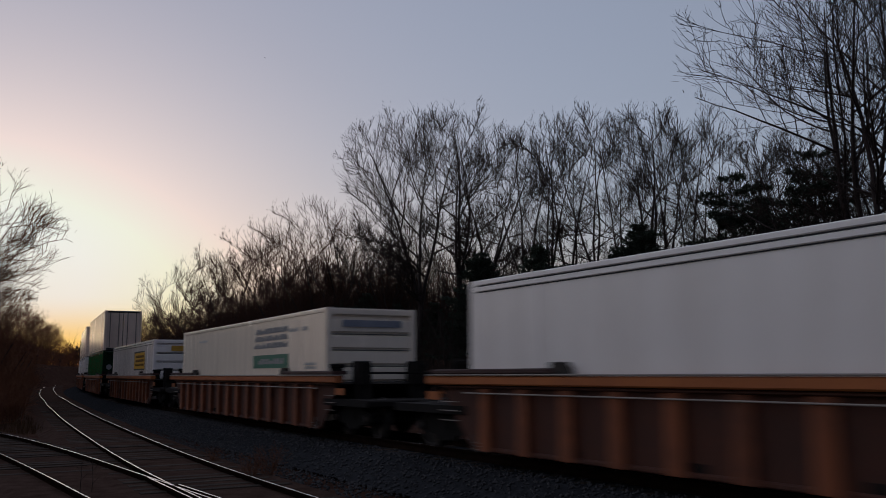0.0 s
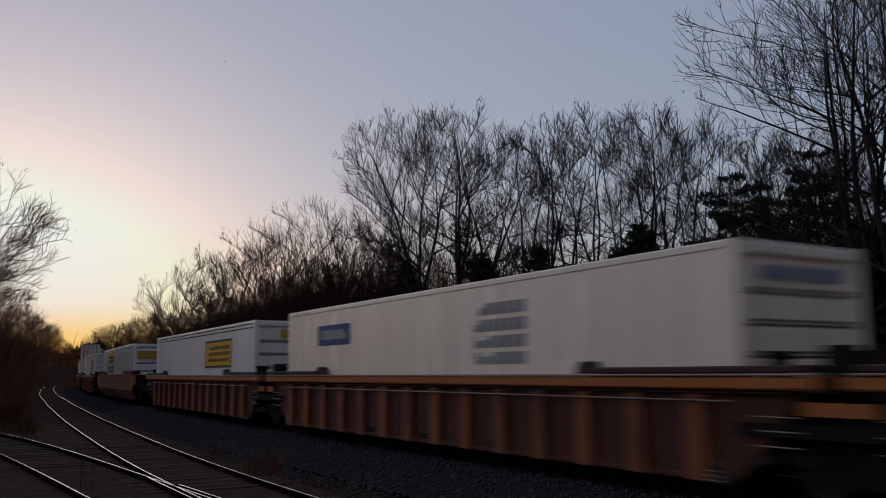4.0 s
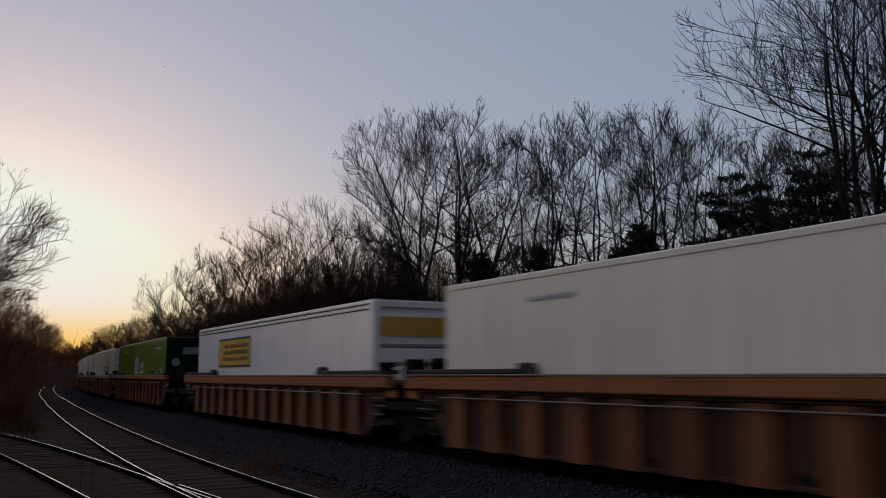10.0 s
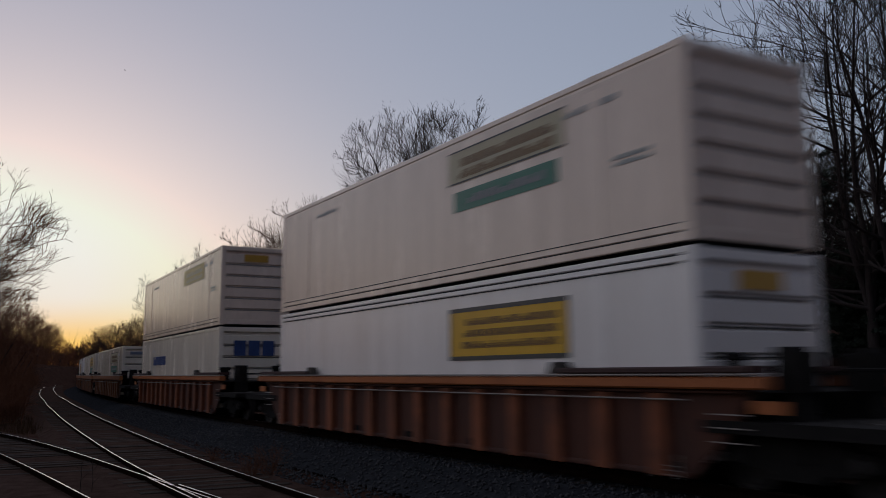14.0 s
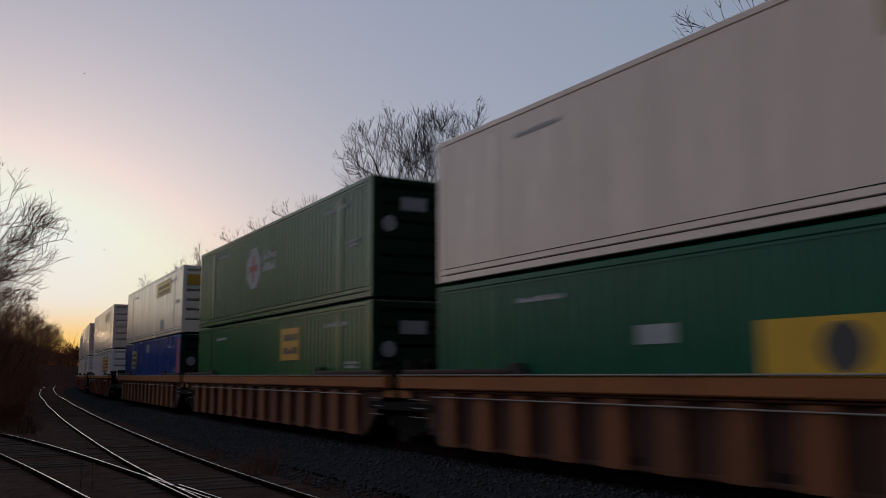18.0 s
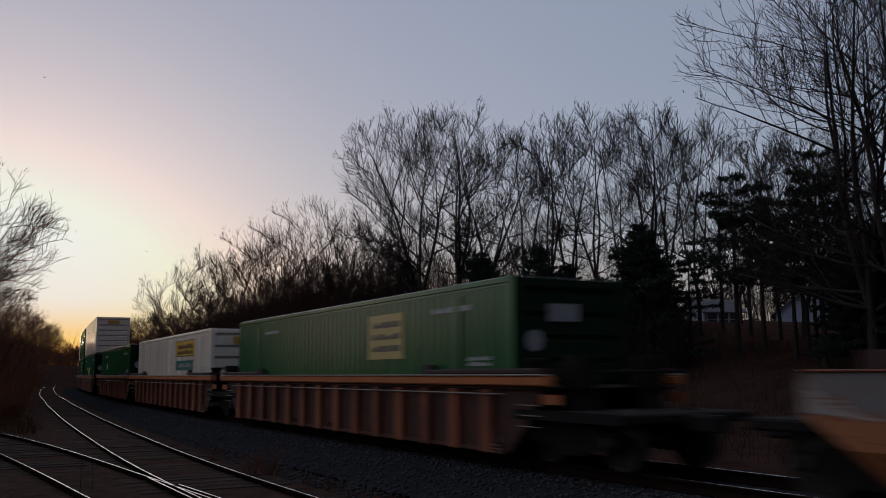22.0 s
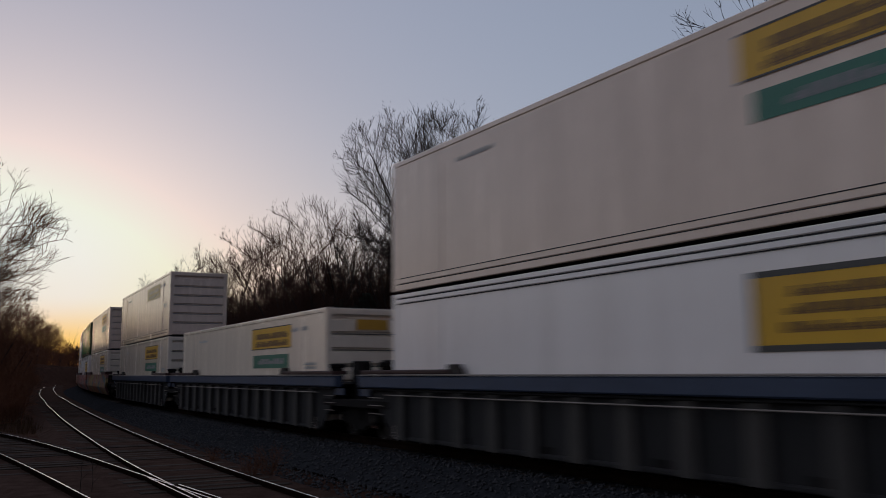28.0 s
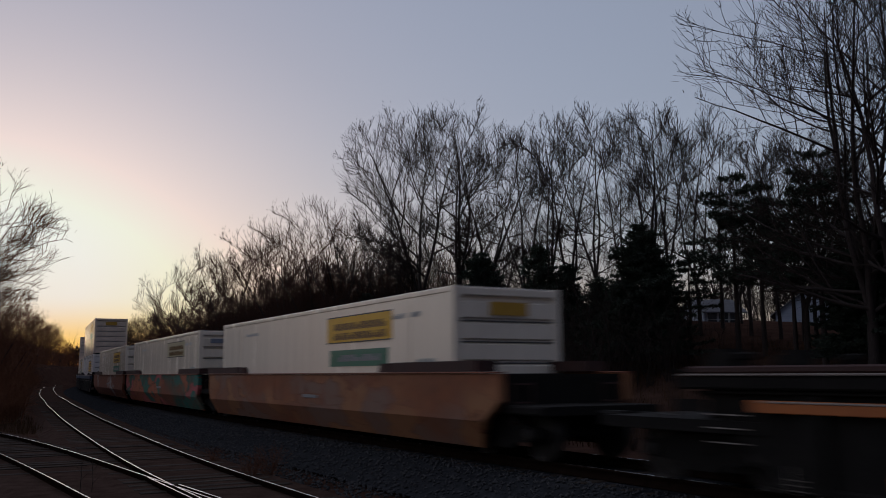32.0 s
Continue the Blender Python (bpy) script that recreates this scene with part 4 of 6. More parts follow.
def sign(box_ob, kind, at_rear=True):
    """Markings on the near side of a container, as panels a few millimetres proud."""
    a, b = (-5.35, -1.6) if at_rear else (1.35, 5.1)
    put = lambda y: pose(0, SIGN_Y + y, 0)
    slab = lambda x0, x1, z0, z1: (lambda: Geo().box(x0, x1, 0, 0.004, z0, z1))
    if kind in ("yellow_green", "pale_green", "amber_green", "tan_green", "grey_green", "yellow", "pale", "amber", "tan"):
        top = {"yellow": "yellow", "pale": "pale_y", "amber": "orange_y", "tan": "tan_ink", "grey": None}[kind.split("_")[0]]
        if top:
            sg = part("sign", slab(a, b, 1.93, 2.60), top, box_ob, "yellow rectangular sign", key=("ysign", a), at=put(0))
            letters(sg, a, b, 1.98, 2.45, 2, 5, 0.72, "amber_ink" if top != "pale_y" else "tan_ink", "", ("ylet", a), pose(0, 0.005, 0))
            part("border", lambda: Geo().box(a, b, 0, 0.003, 1.93, 1.96).box(a, b, 0, 0.003, 2.57, 2.60), "dark_ink" if top != "pale_y" else "tan_ink", sg, key=("ybor", a), at=pose(0, 0.005, 0))
        else:
            sg = letters(box_ob, a, b, 1.93, 2.60, 3, 9, 0.72, "grey_ink", "faded grey lettering", ("glet", a), put(0))
        if kind.endswith("green"):
            sg2 = part("green_strip", slab(a + 0.2, b - 0.2, 1.36, 1.76), "sign_green", box_ob, "green strip with pale lettering", key=("gstrip", a), at=put(0))
            letters(sg2, a + 0.35, b - 0.35, 1.40, 1.72, 1, 11, 0.5, "grey_ink", "", ("gslet", a), pose(0, 0.005, 0))
    elif kind == "framed":
        sg = part("sign", slab(a, b, 1.42, 2.42), "yellow", box_ob, "yellow sign in a dark frame", key=("fsign", a), at=put(0))
        part("border", lambda: Geo().box(a, b, 0, 0.003, 1.42, 1.50).box(a, b, 0, 0.003, 2.34, 2.42).box(a, a + 0.05, 0, 0.003, 1.5, 2.34).box(b - 0.05, b, 0, 0.003, 1.5, 2.34), "dark_ink", sg, key=("fbor", a), at=pose(0, 0.005, 0))
        letters(sg, a, b, 1.60, 2.25, 3, 17, 0.6, "amber_ink", "", ("flet", a), pose(0, 0.005, 0))
    elif kind == "blue_logo":
        part("emblem", lambda: Geo().lathe([(0.55, 0.0), (0.55, 0.003), (0.62, 0.003), (0.62, 0.0)], 28, "y", (4.85, 0, 1.75)), "faint_ink", box_ob, "pale grey ring emblem", key="ring", at=put(0))
        letters(box_ob, 1.5, 5.2, 1.60, 2.05, 1, 23, 0.9, "blue_ink", "dark blue lettering", "blet", put(0.004))
    elif kind == "blue_box":
        sg = part("sign", slab(3.85, 5.9, 1.90, 2.42), "blue_ink", box_ob, "small blue sign", key="bbox", at=put(0))
        letters(sg, 3.95, 5.9, 2.02, 2.32, 1, 5, 0.8, "white_ink", "", "bbl", pose(0, 0.005, 0))
        letters(box_ob, -3.6, -1.6, 1.3, 2.5, 4, 8, 0.72, "grey_ink", "faded grey lettering", "bbg", put(0))
    elif kind == "lime":
        part("emblem", lambda: Geo().prism([(0.05, 1.20), (1.45, 1.20), (1.45, 1.75), (1.15, 2.12), (0.35, 2.12), (0.05, 1.75)], 0, 0.004), "white_ink", box_ob, "white emblem shaped like a bottle", key="limeb", at=put(0))
        part("emblem_cross", lambda: Geo().box(0.5, 1.0, 0, 0.003, 1.55, 1.63).box(0.5, 1.0, 0, 0.003, 1.40, 1.46), "red_ink", box_ob, key="limer", at=put(0.005))
        letters(box_ob, -1.9, -0.2, 1.20, 1.85, 2, 31, 0.85, "white_ink", "white lettering", "limel", put(0))
    elif kind == "octagon":
        ring = [(1.15 + 0.78 * math.cos(math.pi / 8 + i * math.pi / 4), 1.62 + 0.72 * math.sin(math.pi / 8 + i * math.pi / 4)) for i in range(8)]
        sg = part("emblem", lambda: Geo().prism(ring, 0, 0.004), "white_ink", box_ob, "white octagonal emblem with a red cross", key="octa", at=put(0))
        part("emblem_cross", lambda: Geo().box(0.72, 1.58, 0, 0.003, 1.52, 1.72).box(1.05, 1.25, 0, 0.003, 1.73, 2.05).box(1.05, 1.25, 0, 0.003, 1.19, 1.51), "red_ink", sg, key="octr", at=pose(0, 0.005, 0))
        letters(box_ob, -1.1, 0.35, 1.35, 2.1, 2, 41, 0.7, "white_ink", "white lettering", "octl", put(0))
    elif kind == "white_spot":
        ring = [(4.1 + 0.42 * math.cos(i * math.pi / 3), 1.75 + 0.24 * math.sin(i * math.pi / 3)) for i in range(6)]
        part("emblem", lambda: Geo().prism(ring, 0, 0.004), "white_ink", box_ob, "white oval emblem", key="spot", at=put(0))
    elif kind == "black_yellow":
        sg = part("sign", slab(-3.85, -2.1, 1.5, 2.5), "pale_y", box_ob, "pale yellow square sign with dark blocks", key="bysign", at=put(0))
        letters(sg, -3.85, -2.1, 1.6, 2.4, 3, 51, 0.5, "dark_ink", "", "bylet", pose(0, 0.005, 0))
    elif kind == "front_square":
        sg = part("sign", slab(4.0, 5.6, 1.5, 2.45), "pale_y", box_ob, "small yellow sign with dark lettering", key="fssign", at=put(0))
        letters(sg, 4.0, 5.6, 1.55, 2.4, 3, 53, 0.6, "dark_ink", "", "fslet", pose(0, 0.005, 0))
        part("patch", slab(-0.08, 0.7, 2.28, 2.66), "white_ink", box_ob, "white patch", key="fspatch", at=put(0))
    elif kind == "red_end":
        part("red_panel", slab(-7.83, -7.3, 0.28, 2.72), "pink", box_ob, "faded red panel at the rear corner", key="redend", at=put(0))
    elif kind == "low_patch":
        part("patch", slab(-3.85, -2.8, 0.32, 0.76), "white_ink", box_ob, "pale patch", key="lowpatch", at=put(0))
    elif kind == "rear_square":
        sg = part("sign", slab(-3.25, -1.7, 1.57, 2.48), "orange_y", box_ob, "amber square sign with dark blocks", key="rssign", at=put(0))
        letters(sg, -3.25, -1.7, 1.65, 2.4, 2, 57, 0.5, "dark_ink", "", "rslet", pose(0, 0.005, 0))
    elif kind == "low_square":
        sg = part("sign", slab(-1.95, 0.3, 1.10, 1.82), "yellow", box_ob, "yellow sign with a dark roundel", key="lssign", at=put(0))
        part("roundel", lambda: Geo().lathe([(0.0, 0.003), (0.3, 0.003), (0.3, 0.0)], 20, "y", (-0.85, 0, 1.46)), "dark_ink", sg, key="lsr", at=pose(0, 0.005, 0))
        part("patch", slab(1.7, 2.45, 1.58, 1.86), "white_ink", box_ob, "white patch", key="lsp", at=put(0))
    elif kind == "dashes":
        letters(box_ob, -6.8, -4.9, 2.36, 2.48, 1, 61, 0.9, "faint_ink", "small pale lettering", "d1", put(0))
        letters(box_ob, 4.0, 5.6, 2.38, 2.48, 1, 63, 0.9, "faint_ink", "small pale lettering", "d2", put(0))
        letters(box_ob, -7.4, -6.4, 1.3, 1.5, 2, 64, 0.7, "white_ink", "", "d3", put(0))


def end_mark(box_ob, kind):
    """Markings on the trailing end."""
    x = -LONG / 2 - 0.004
    if kind == "yellow":
        part("end_sign", lambda: Geo().box(x - 0.012, x, -0.45, 0.45, 2.33, 2.60), "orange_y", box_ob, "yellow end sign", key="ey")
    elif kind == "band":
        part("end_sign", lambda: Geo().box(x - 0.012, x, -1.1, 1.1, 2.05, 2.50), "orange_y", box_ob, "broad yellow band across the end", key="eb")
    elif kind == "blue":
        g = lambda: Geo().box(x - 0.012, x, -0.75, -0.3, 1.85, 2.4).box(x - 0.012, x, -0.22, 0.22, 1.85, 2.4).box(x - 0.012, x, 0.3, 0.75, 1.85, 2.4)
        part("end_sign", g, "blue_ink", box_ob, "three dark blue blocks of lettering", key="ebl")
    elif kind == "spot":
        ring = Geo().lathe([(0.0, -0.012), (0.2, -0.012), (0.2, 0.0)], 8, "x", (x, 0.85, 1.75))
        part("end_sign", ring, "grey_ink", box_ob, "white round mark on the end", key="es")
        part("end_plate_mark", lambda: Geo().box(x - 0.012, x, -0.15, 0.55, 2.1, 2.42), "grey_ink", box_ob, "white plate on the end", key="es2")
    elif kind == "grey":
        part("end_sign", lambda: Geo().box(x - 0.012, x, -0.85, 0.85, 2.40, 2.58), "slate_ink", box_ob, "slate-grey strip of lettering on the end", key="eg")


def container(colour, style, label, marks=(), ends=()):
    """A 53-foot box: sides, ends, roof, rails, corner posts and castings. Its base is z = 0."""
    box_ob = thing("shipping_container", label, "container", "containers on the train")
    frame_mat = colour
    # coloured boxes get a blackish rear end that carries its shade as colour
    rear_mat = "slate_end" if colour == "silver" else "shaded_green_end" if colour in ("green", "teal", "lime", "blue") else colour
    for sgn in (1, -1):
        turn = pose(0, 0, 0, 0, 0, 0 if sgn > 0 else 180)
        part("side_wall", lambda: side_sheet("corrugated" if style == "corrugated" else "plain"), colour, box_ob, key=("sheet", style == "corrugated"), at=turn)
        lower = lambda: Geo().box(-8.06, 8.06, 1.20, 1.296, 0.0, 0.125, 0.01).box(-8.06, 8.06, 1.20, 1.25, 0.12, 0.15).box(-8.06, 8.06, 1.20, 1.297, 0.143, 0.252, 0.012)
        # a black strip fills each groove, so its darkness lies in the colour
        for z in (0.127, 0.255):
            part("groove", lambda: Geo().box(-8.0, 8.0, 1.2, 1.2935, 0, 0.011), "gap", box_ob, "dark groove along the rail", key="groove2", at=turn @ pose(0, 0, z))
        part("bottom_rail", lower, colour, box_ob, "grooved metal bottom rail", key="brail", at=turn)
        if style == "ridged":
            upper = lambda: Geo().box(-8.06, 8.06, 1.18, 1.297, 2.80, 2.896, 0.015).box(-8.06, 8.06, 1.18, 1.25, 2.775, 2.80).box(-8.06, 8.06, 1.18, 1.297, 2.685, 2.775, 0.012).box(-8.06, 8.06, 1.18, 1.25, 2.66, 2.685)
        else:
            upper = lambda: Geo().box(-8.06, 8.06, 1.18, 1.296, 2.775, 2.896, 0.02).box(-8.06, 8.06, 1.18, 1.28, 2.735, 2.775)
        part("top_rail", upper, frame_mat, box_ob, key=("trail", style == "ridged"), at=turn)
        if style == "ridged":
            # here too the grooves are dark by a black strip
            for z in (2.663, 2.778):
                part("groove", lambda: Geo().box(-8.0, 8.0, 1.2, 1.2935, 0, 0.018), "gap", box_ob, "dark groove under the top rail", key="groove", at=turn @ pose(0, 0, z))
        for e in (1, -1):
            flip = turn if e > 0 else turn @ Matrix.Diagonal((-1, 1, 1, 1))
            part("corner_post", lambda: Geo().box(7.84, 8.077, 1.12, 1.2955, 0.0, 2.896, 0.02), frame_mat, box_ob, key="cpost", at=flip)
            if style != "van":
                part("stacking_post", lambda: Geo().box(5.95, 6.25, 1.15, 1.2945, 0.262, 2.655, 0.012), "brown_post" if colour == "silver" else frame_mat, box_ob, key="spost", at=flip)
            part("corner_casting", lambda: Geo().box(5.93, 6.27, 1.10, 1.2975, 2.80, 2.899, 0.01), frame_mat, box_ob, key="cast", at=flip)
    part("roof", lambda: Geo().box(-8.05, 8.05, -1.19, 1.19, 2.84, 2.89), "roof", box_ob, key="croof")
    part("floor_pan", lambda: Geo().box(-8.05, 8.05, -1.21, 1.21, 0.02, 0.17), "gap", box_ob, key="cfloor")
    part("front_wall", end_bands, colour, box_ob, key="ewall")
    if style == "doors":
        for y in (1, -1):
            d = part("door", lambda: Geo().box(-8.05, -8.0, 0.02, 1.18, 0.18, 2.74, 0.01), colour, box_ob, "ribbed cargo door", key="door", at=pose(0, 0, 0) if y > 0 else Matrix.Diagonal((1, -1, 1, 1)))
            for off in (0.3, 0.9):
                part("lock_bar", lambda: Geo().lathe([(0.02, 0.15), (0.02, 2.78)], 8, "z"), "gap", d, key="bar", at=pose(-8.075, off, 0))
    else:
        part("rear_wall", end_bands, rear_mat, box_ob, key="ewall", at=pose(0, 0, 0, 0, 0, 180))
        if colour in ("white", "ivory", "greywhite"):
            # strips in the end recesses paint their shade in dark or grey
            for i in range(5):
                part("end_groove", lambda: Geo().box(-8.03, -8.0, -1.19, 1.19, 0, 0.022), "grey_ink" if colour == "greywhite" else "dark_ink", box_ob, "dark strip painted as shade between the end corrugations", key="egroove", at=pose(0, 0, 0.535 + i * 2.5 / 6))
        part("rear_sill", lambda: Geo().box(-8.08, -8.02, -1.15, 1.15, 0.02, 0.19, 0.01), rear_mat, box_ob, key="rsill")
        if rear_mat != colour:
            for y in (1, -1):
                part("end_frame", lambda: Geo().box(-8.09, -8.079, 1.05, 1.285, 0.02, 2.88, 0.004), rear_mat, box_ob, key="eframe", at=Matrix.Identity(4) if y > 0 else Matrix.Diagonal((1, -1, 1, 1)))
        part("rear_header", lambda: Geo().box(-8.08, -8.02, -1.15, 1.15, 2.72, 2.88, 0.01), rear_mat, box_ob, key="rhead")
    for k in marks:
        rear = not k.endswith("@front")
        sign(box_ob, k.split("@")[0], rear)
    for k in ends:
        end_mark(box_ob, k)
    return box_ob


# place at t = 0, well kind, trucks, lower load, upper load
INNER, OUTER = 10.6 - 0.875, 9.4
PLAIN = "white smooth-sided container"


def consist():
    W = lambda marks=(), ends=("grey",), style="ridged", words="", colour="white": ("ivory" if colour == "white" and style == "plain" else colour, style, words or "white smooth-sided container with a faded sign", marks, ends)
    yg = lambda ends=("yellow",), st="plain": W(("yellow_green", "dashes"), ends, st, "white container with a yellow sign over a green strip")
    gg = lambda: W(("grey_green", "dashes"), ("grey",), "plain", "white container with faded grey lettering over green")
    tg = lambda: W(("tan_green", "dashes"), ("grey",), "plain", "white container with a tan panel over a green strip")
    fr = lambda k="framed": W((k,), ("yellow",), "ridged", "white container with a framed yellow sign")
    G = lambda marks, ends=("spot",), col="green", st="corrugated": (col, st, "dark green corrugated container with white marks", marks, ends)
    up = lambda k="pale", ends=("yellow",): W((k, "dashes"), ends, "plain", "dull white upper container with a faded sign", "greywhite")
    return [
        (169.0, "rust", W(), up()), (145.6, "rust", W(), up()), (121.5, "rust", W(), None), (98.1, "rust", W(), up("pale", ())),
        (74.6, "rust", G((), ("spot",)), ("greywhite", "doors", "weathered grey upper container with ribbed cargo doors", (), ())),
        (51.2, "rust", fr(), None), (28.1, "rust", gg(), None), (5.0, "rust", fr(), None),
        (-18.6, "spray_e", W(("yellow_green@front", "dashes"), ("band",), "van", "white container with a broad yellow band on its end"), None),
        (-42.1, "rust", fr(), None), (-61.4, "rust", W(("blue_box",), ("grey",), "plain", "white container with a small blue sign"), None), (-80.3, "rust", gg(), None),
        (-103.7, "rust", gg(), None), (-123.3, "rust", W(("pale_green", "dashes"), ("grey",), "plain", "white container with a faded yellow panel over green"), None),
        (-142.6, "rust", ("lime", "corrugated", "leaf green container with a white bottle emblem", ("lime", "dashes"), ("spot",)), None),
        (-165.2, "ochre", W(("framed@front",), ("band",), "ridged", "white container with a framed yellow sign near its front"), None), (-184.6, "ochre", yg(("grey",)), None), (-204.2, "ochre", tg(), None),
        (-228.3, "rust", W(("blue_logo",), ("blue",), "plain", "white container with dark blue lettering"), up("pale")),
        (-251.2, "rust", fr(), up("tan_green", ())), (-274.6, "rust", fr(), up("pale", ())),
        (-298.1, "ochre", ("blue", "plain", "royal blue container with a faded red end", ("front_square", "red_end", "dashes"), ("spot",)), W(("amber", "low_patch", "dashes"), ("band",), "plain", "white upper container with an amber strip")),
        (-317.5, "ochre", G(("rear_square", "dashes")), G(("octagon", "dashes"))), (-336.7, "ochre", G(("low_square", "dashes"), ("spot",), "teal"), up("pale")),
        (-360.0, "rust", G(("white_spot", "dashes")), None), (-379.5, "rust", yg(), None), (-399.4, "rust", G(("black_yellow", "dashes")), None),
        (-423.3, "spray_a", yg(("grey",), "van"), W(("amber",), ("band",), "smooth", "bare silver upper container with an amber strip and a slate-blue end", "silver")),
        (-442.9, "spray_b", fr(), G(("octagon", "dashes"))), (-462.5, "spray_c", yg(), up("yellow_green", ())),
        (-485.9, "navy", yg(), up("pale", ())), (-505.3, "navy", yg(), None), (-525.2, "navy", fr(), up("yellow_green")),
        (-548.5, "spray_f", yg(), None), (-568.2, "spray_d", W(("tan", "dashes"), ("grey",), "plain", "white container with a tan sign panel"), None), (-587.9, "spray_e", yg(), None),
        (-611.3, "dark", None, None),
    ]


WELL_LABELS = {
    "rust": "rust-brown ribbed well car with a worn orange top chord", "ochre": "ochre-brown ribbed well car with a deep painted chord", "navy": "sooty well car with a navy blue top chord", "dark": "empty black well car with an orange stripe",
    "spray_a": "dull red flat-sided well car with grey spray tags", "spray_b": "red flat-sided well car with pink spray tags", "spray_c": "orange-brown flat-sided well car with blue and yellow tags",
    "spray_d": "flat-sided well car covered in teal and pink tags", "spray_e": "faded orange-red flat-sided well car", "spray_f": "red flat-sided well car with a white tag",
}


def pose_on_track(s, z, half=7.0):
    xa, ya, _ = on_line(s - half)
    xb, yb, _ = on_line(s + half)
    return pose((xa + xb) / 2, (ya + yb) / 2, z, 0, 0, math.degrees(math.atan2(yb - ya, xb - xa)))


MOVING = []   # (thing, place along the line at t = 0, height)


def build_train():
    cars = consist()
    first = {}
    for i, (s0, kind, low, high) in enumerate(cars):
        gap_ahead = cars[i - 1][0] - s0 if i else 23.4
        gap_behind = s0 - cars[i + 1][0] if i + 1 < len(cars) else 23.4
        # an articulated joint shares the truck of the car ahead
        spots = tuple([-9.725] if gap_behind < 21 else [-9.35]) + (() if gap_ahead < 21 else (9.35,))
        reach = 1.55 if gap_ahead < 21 and gap_behind < 21 else 2.75
        m = pose_on_track(s0, 0.0)
        fore, aft = 9.0 if gap_ahead < 21 else 9.95, 9.0 if gap_behind < 21 else 9.95
        key = (kind, spots, reach, fore, aft)
        if key in first:
            car = copy_thing(first[key], m)
        else:
            make = well_car_smooth if kind.startswith("spray") else well_car_ribbed
            car = make(kind, WELL_LABELS[kind], spots, reach, fore, aft)
            car.matrix_basis = m
            first[key] = car
        MOVING.append((car, s0, 0.0))
        for level, load in enumerate((low, high)):
            if load:
                box_ob = container(*load)
                z = FLOOR + level * (HIGH + 0.075)
                box_ob.matrix_basis = pose_on_track(s0, z)
                MOVING.append((box_ob, s0, z))


build_train()

# ---- trees and brush ----
def unit(v):
    return v / max(float(np.linalg.norm(v)), 1e-9)


def crown_reach(z, high, base, wide, full):
    """How far the crown reaches sideways at the height z."""
    t = np.clip((z / high - base) / (1 - base), 0, 1)
    upper = np.sqrt(np.clip(1 - ((t - full) / (1 - full)) ** 2, 0, 1))
    return wide * np.where(t > full, upper, 0.30 + 0.70 * np.sqrt(t / full))


